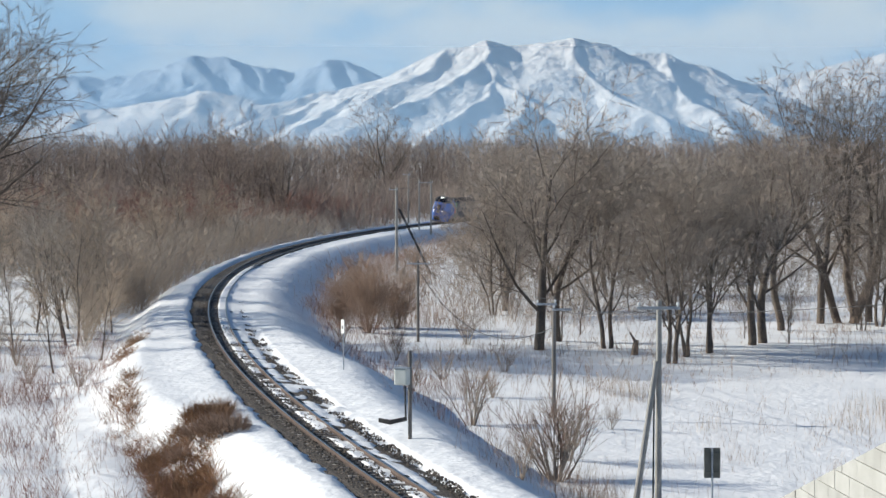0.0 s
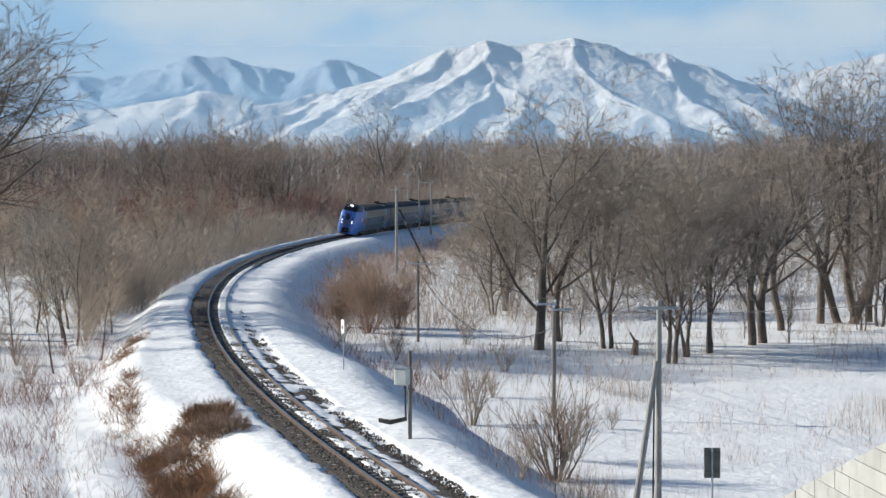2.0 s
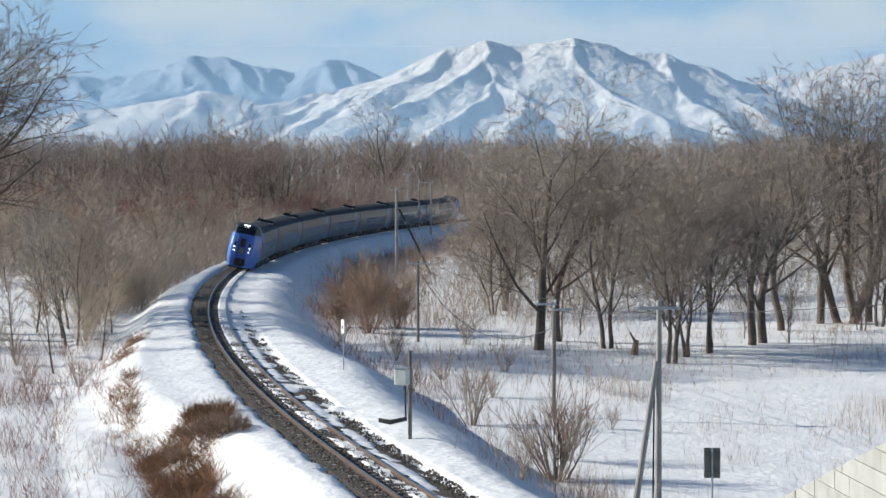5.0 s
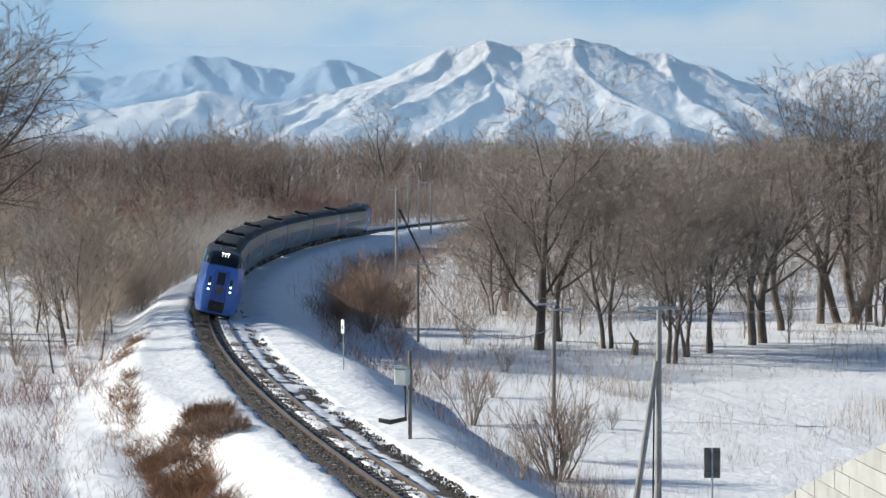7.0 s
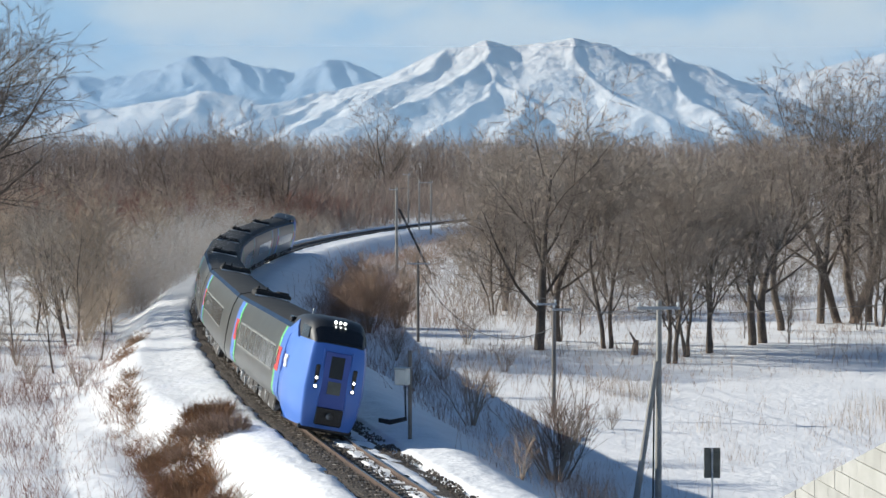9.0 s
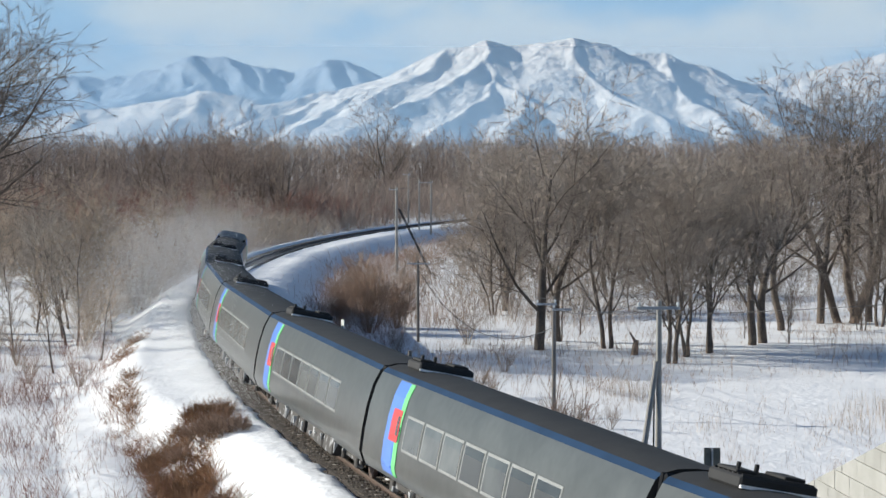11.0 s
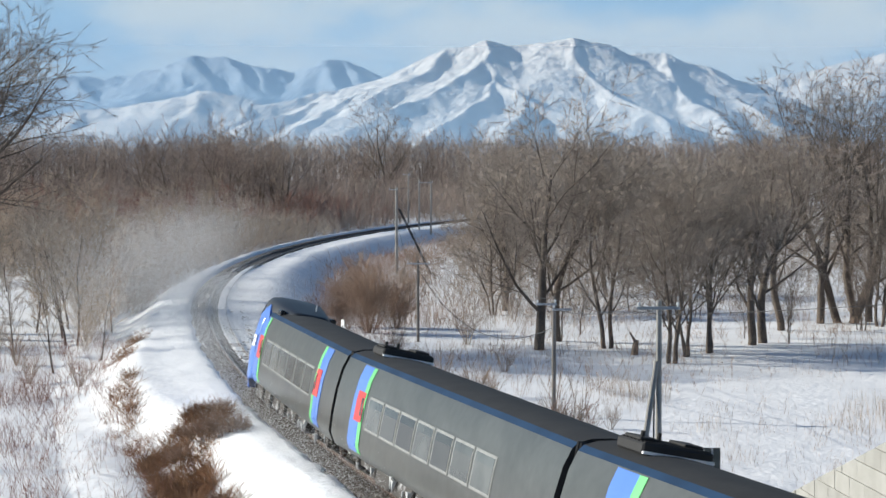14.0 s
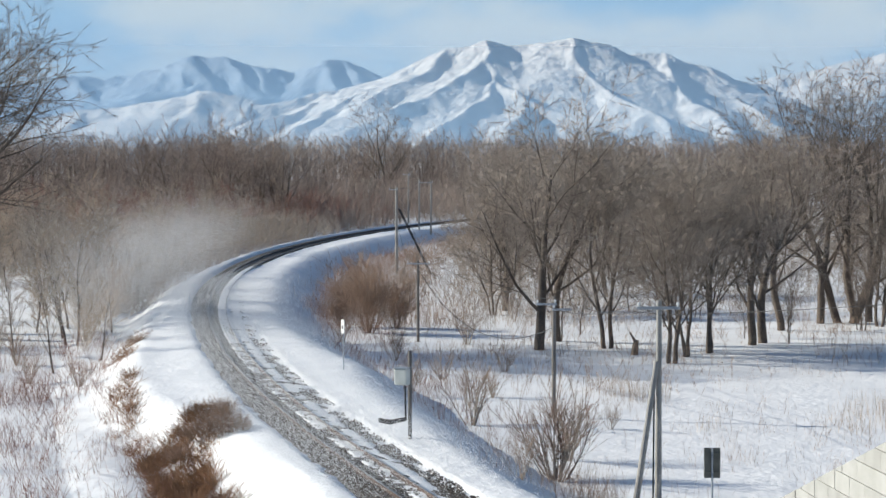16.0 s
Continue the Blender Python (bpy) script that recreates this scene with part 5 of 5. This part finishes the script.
def make_lineside():
    f = pole_at(7.55, 70.0, 7.0, 0.125, 0.09, CONCRETE, "weathered grey concrete utility pole with a leaning strut")
    crossarm(f, 6.75, -0.80, 0.72)
    bm = NEW()
    tube(bm, (-0.85, -0.2, -0.4), (-0.08, -0.1, 4.9), 0.12, 0.10, 12)
    part("strut", bm, CONCRETE, f, "leaning concrete strut")
    bm = NEW()
    tube(bm, (-0.20, -0.16, -0.2), (-0.17, -0.14, 4.7), 0.03, 0.03, 8)
    part("conduit", bm, DARK_CABLE, f, "dark cable conduit")
    e = pole_at(5.1, 92.0, 5.6, 0.11, 0.085, POLE_WOOD, "slim dark wooden utility pole rising from a shrub")
    crossarm(e, 5.25, -0.85, 0.12)
    crossarm(e, 5.0, -0.1, 0.8, pins=1)
    d = pole_at(-1.62, 130.0, 5.3, 0.10, 0.08, POLE_WOOD, "slim dark wooden utility pole with one crossarm")
    crossarm(d, 5.1, -0.75, 0.8)
    a = pole_at(-4.75, 205.0, 8.9, 0.16, 0.12, CONCRETE, "tall pale concrete utility pole with a long dark strut")
    crossarm(a, 8.6, -0.75, 0.15)
    bm = NEW()
    tube(bm, (3.6, -1.0, -0.2), (0.25, 0, 6.7), 0.13, 0.12, 10)
    part("strut", bm, UNDER, a, "dark leaning wooden strut")
    b = pole_at(-1.72, 285.0, 7.8, 0.15, 0.12, CONCRETE, "pale concrete utility pole")
    crossarm(b, 7.4, -1.7, 0.3)
    c = pole_at(-3.4, 286.0, 7.2, 0.12, 0.10, CONCRETE, "thin pale utility pole")
    g = pole_at(-5.7, 330.0, 8.4, 0.15, 0.12, CONCRETE, "pale concrete utility pole far along the line")
    crossarm(g, 8.2, -0.9, 0.3)
    top = lambda o, x, z: tuple(o.matrix_basis.translation + Vector((x, -0.13, z)))
    for k in (0, 1):
        pts = [top(f, (-0.72, 0.64)[k], 6.92), top(e, (-0.77, 0.7)[k], 5.4), top(d, (-0.67, 0.72)[k], 5.3), top(a, (-0.67, 0.07)[k], 8.8), top(b, (-1.6, 0.2)[k], 7.6)]
        wire(pts, 0.5)
    wire([top(d, 0.1, 4.6), top(e, 0.0, 4.2)], 2.0, r=0.02)
    wire([top(f, 0.0, 6.5), (26.0, 40.0, 9.0)], 0.4)
    # white marker post
    m = empty("marker_post", "white line-side marker on a thin grey post", "sign", at=pose(-4.62, 93.0, ground_at(-4.62, 93.0), 0, 0, -50))
    bm = NEW()
    tube(bm, (0, 0, -0.3), (0, 0, 2.3), 0.03, 0.03, 10)
    part("post", bm, STEEL_GALV, m)
    bm = NEW()
    box(bm, (0, -0.04, 2.02), (0.24, 0.03, 0.64), 0.01)
    plate = part("plate", bm, WHITE_PAINT, m, "white plate")
    bm = NEW()
    box(bm, (0, -0.06, 1.98), (0.05, 0.012, 0.16))
    part("plate_mark", bm, CAR_BLACK, plate)
    # relay box on its post
    px, py = -1.16, 70.2
    m = empty("relay_box", "pale grey relay box on a dark post above the bank", "electrical box", at=pose(px, py, ground_at(px, py), 0, 0, -22))
    bm = NEW()
    tube(bm, (0, 0, -0.4), (0, 0, 3.1), 0.07, 0.07, 10)
    part("post", bm, POLE_WOOD, m, "dark weathered post")
    bm = NEW()
    box(bm, (-0.20, -0.22, 2.20), (0.48, 0.34, 0.58), 0.03)
    cab = part("cabinet", bm, BOX_PAINT, m, "pale grey steel cabinet")
    bm = NEW()
    box(bm, (-0.20, -0.40, 2.20), (0.42, 0.02, 0.51), 0.01)
    part("cabinet_door", bm, BOX_PAINT, cab)
    bm = NEW()
    box(bm, (-0.20, -0.22, 2.51), (0.54, 0.42, 0.04), 0.01)
    part("cap", bm, STEEL_GALV, cab)
    bm = NEW()
    tube(bm, (-0.12, -0.1, 0.75), (-0.12, -0.16, 1.95), 0.035, 0.035, 8)
    part("conduit", bm, DARK_CABLE, m)
    bm = NEW()
    for k in range(3):
        tube(bm, (-0.08, -0.1, 0.75 - 0.04 * k), (-0.7, -0.15, 0.62 - 0.06 * k), 0.03, 0.03, 8)
        tube(bm, (-0.7, -0.15, 0.62 - 0.06 * k), (-1.15, -0.1, 0.66 - 0.05 * k), 0.03, 0.03, 8)
    part("cable", bm, DARK_CABLE, m, "black cables bundled beside the post")
    # road sign seen from behind
    m = empty("road_sign", "back of a dark olive road sign on a steel post", "sign", at=pose(9.2, 68.2, ground_at(9.2, 68.2)))
    bm = NEW()
    tube(bm, (0, 0, -0.3), (0, 0, 2.15), 0.035, 0.035, 10)
    part("post", bm, STEEL_GALV, m, "pale steel post")
    for k in (-1, 1):
        bm = NEW()
        box(bm, (k * 0.145, 0.05, 1.62), (0.27, 0.03, 1.04), 0.01)
        part("panel", bm, SIGN_BACK, m, "dark olive sign panel")
    bm = NEW()
    for z in (1.3, 1.95):
        box(bm, (0, 0.02, z), (0.5, 0.03, 0.05))
    part("bracket", bm, SIGN_BACK, m)
    # a broken stump
    bm = NEW()
    tube(bm, (0, 0, -0.3), (0.12, 0, 0.9), 0.26, 0.16, 9)
    tube(bm, (0.1, 0, 0.7), (-0.25, 0.05, 1.35), 0.12, 0.04, 7)
    st = empty("tree_stump", "broken dark tree stump in the snow", "stump", at=pose(11.6, 121.5, ground_at(11.6, 121.5)))
    part("stump", bm, BARK, st)


make_lineside()


# ---------------------------------------------------------------- retaining wall of the road
def make_wall():
    """Large blocks in level courses; the top edge climbs with the road towards the bridge."""
    k = 0.315
    way = Vector((0.9, -9.0, 0)).normalized()
    turn = math.degrees(math.atan2(way.y, way.x))
    wall = empty("retaining_wall", "pale cream concrete-block retaining wall with stepped joints", "retaining wall", at=pose(9.72, 60.0, 0, 0, 0, turn))
    z0 = -0.45                      # height of the top edge where the wall begins
    x0, x1 = -6.0, 34.0
    bm = NEW()
    pts = [(x0, -2.6), (x1, -2.6), (x1, z0 + x1 * k - 0.02), (x0, z0 + x0 * k - 0.02)]
    rows = [[bm.verts.new((x, y, z)) for x, z in pts] for y in (0.10, 7.0)]
    bm.faces.new(rows[0])
    bm.faces.new(rows[1][::-1])
    for i in range(4):
        bm.faces.new((rows[0][i], rows[0][(i + 1) % 4], rows[1][(i + 1) % 4], rows[1][i]))
    bmesh.ops.recalc_face_normals(bm, faces=bm.faces[:])
    part("backfill", bm, JOINT, wall, "dark joint bed and fill behind the blocks")
    w, h = 1.27, 0.53
    rnd = random.Random(9)
    for row in range(26):
        for col in range(-5, 28):
            x = col * w + (w / 2 if row % 2 else 0.0)
            z = -2.5 + row * h
            if x > 26:
                continue
            top = lambda q: min(z + h - 0.012, z0 + q * k) - z
            left, right = 0.012, w - 0.012
            if top(x + right) < 0.05:
                continue
            left = max(left, (z + 0.03 - z0) / k - x)
            kink = min(right, max(left, (z + h - 0.012 - z0) / k - x))
            ring = [(left, 0.012), (right, 0.012), (right, top(x + right)), (kink, top(x + kink)), (left, max(0.02, top(x + left)))]
            bm = NEW()
            front = [bm.verts.new((px, 0.0, pz)) for px, pz in ring]
            mid = [bm.verts.new((px, 0.025, pz)) for px, pz in ring]
            back = [bm.verts.new((px, 0.12, pz)) for px, pz in ring]
            bm.faces.new(front)
            for p, q in ((front, mid), (mid, back)):
                for i in range(5):
                    bm.faces.new((p[i], p[(i + 1) % 5], q[(i + 1) % 5], q[i]))
            bmesh.ops.remove_doubles(bm, verts=bm.verts[:], dist=0.004)
            bmesh.ops.recalc_face_normals(bm, faces=bm.faces[:])
            part("block", bm, BLOCK, wall).matrix_basis = pose(x, rnd.uniform(-0.012, 0.012), z)


make_wall()


# ---------------------------------------------------------------- snow dust raised by the train
DUST = []


def dust_mesh(seed, count, rx, ry, rz, size):
    rnd = random.Random(seed)
    w = Wood(seed)
    for _ in range(count):
        p = Vector((rnd.gauss(0, 0.5) * rx, rnd.gauss(0, 0.5) * ry, rnd.gauss(0, 0.5) * rz))
        w.twig(p, Vector((rnd.gauss(0, 1), rnd.gauss(0, 1), rnd.gauss(0, 1))).normalized(), size * rnd.uniform(0.6, 1.4), size)
    return mesh_from("snow_dust", w.tv, w.tf, DUST_MAT)


def make_dust():
    rnd = random.Random(33)
    puff = dust_mesh(81, 12000, 4.6, 9.0, 3.0, 0.021)
    sheet = dust_mesh(82, 14000, 4.4, 9.0, 0.6, 0.027)
    veil = dust_mesh(83, 10000, 1.7, 7.0, 0.8, 0.016)
    for i in range(20):
        s = 92 - 6.4 * i
        ob = tagged(new("snow_dust_puff", puff), "thin white cloud of snow dust whirled up beside the track", "snow dust", "snow dust behind the train")
        DUST.append((ob, s, -2.6 - rnd.uniform(0, 1.6), 1.6 + rnd.uniform(-0.3, 0.9), rnd.uniform(0, 1), 22, True))
    for i in range(13):
        s = 122 - 8.0 * i
        ob = tagged(new("snow_dust_puff", sheet), "low white veil of snow dust over the rails", "snow dust", "snow dust behind the train")
        DUST.append((ob, s, 0.9, 0.4, 0.0, 136, False))
    for i in range(20):
        s = 126 - 5.5 * i
        ob = tagged(new("snow_dust_puff", veil), "low snow dust swirling beside the wheels", "snow dust", "snow dust behind the train")
        DUST.append((ob, s, -2.3, 0.35, rnd.uniform(0, 0.4), 38, False))
    for i in range(9):
        s = 62 - 7.5 * i
        ob = tagged(new("snow_dust_puff", puff), "thin white cloud of snow dust trailing behind the tail", "snow dust", "snow dust behind the train")
        DUST.append((ob, s, -1.0, 0.9 + rnd.uniform(0, 0.5), rnd.uniform(0, 0.3), 112, True))


make_dust()


motions()
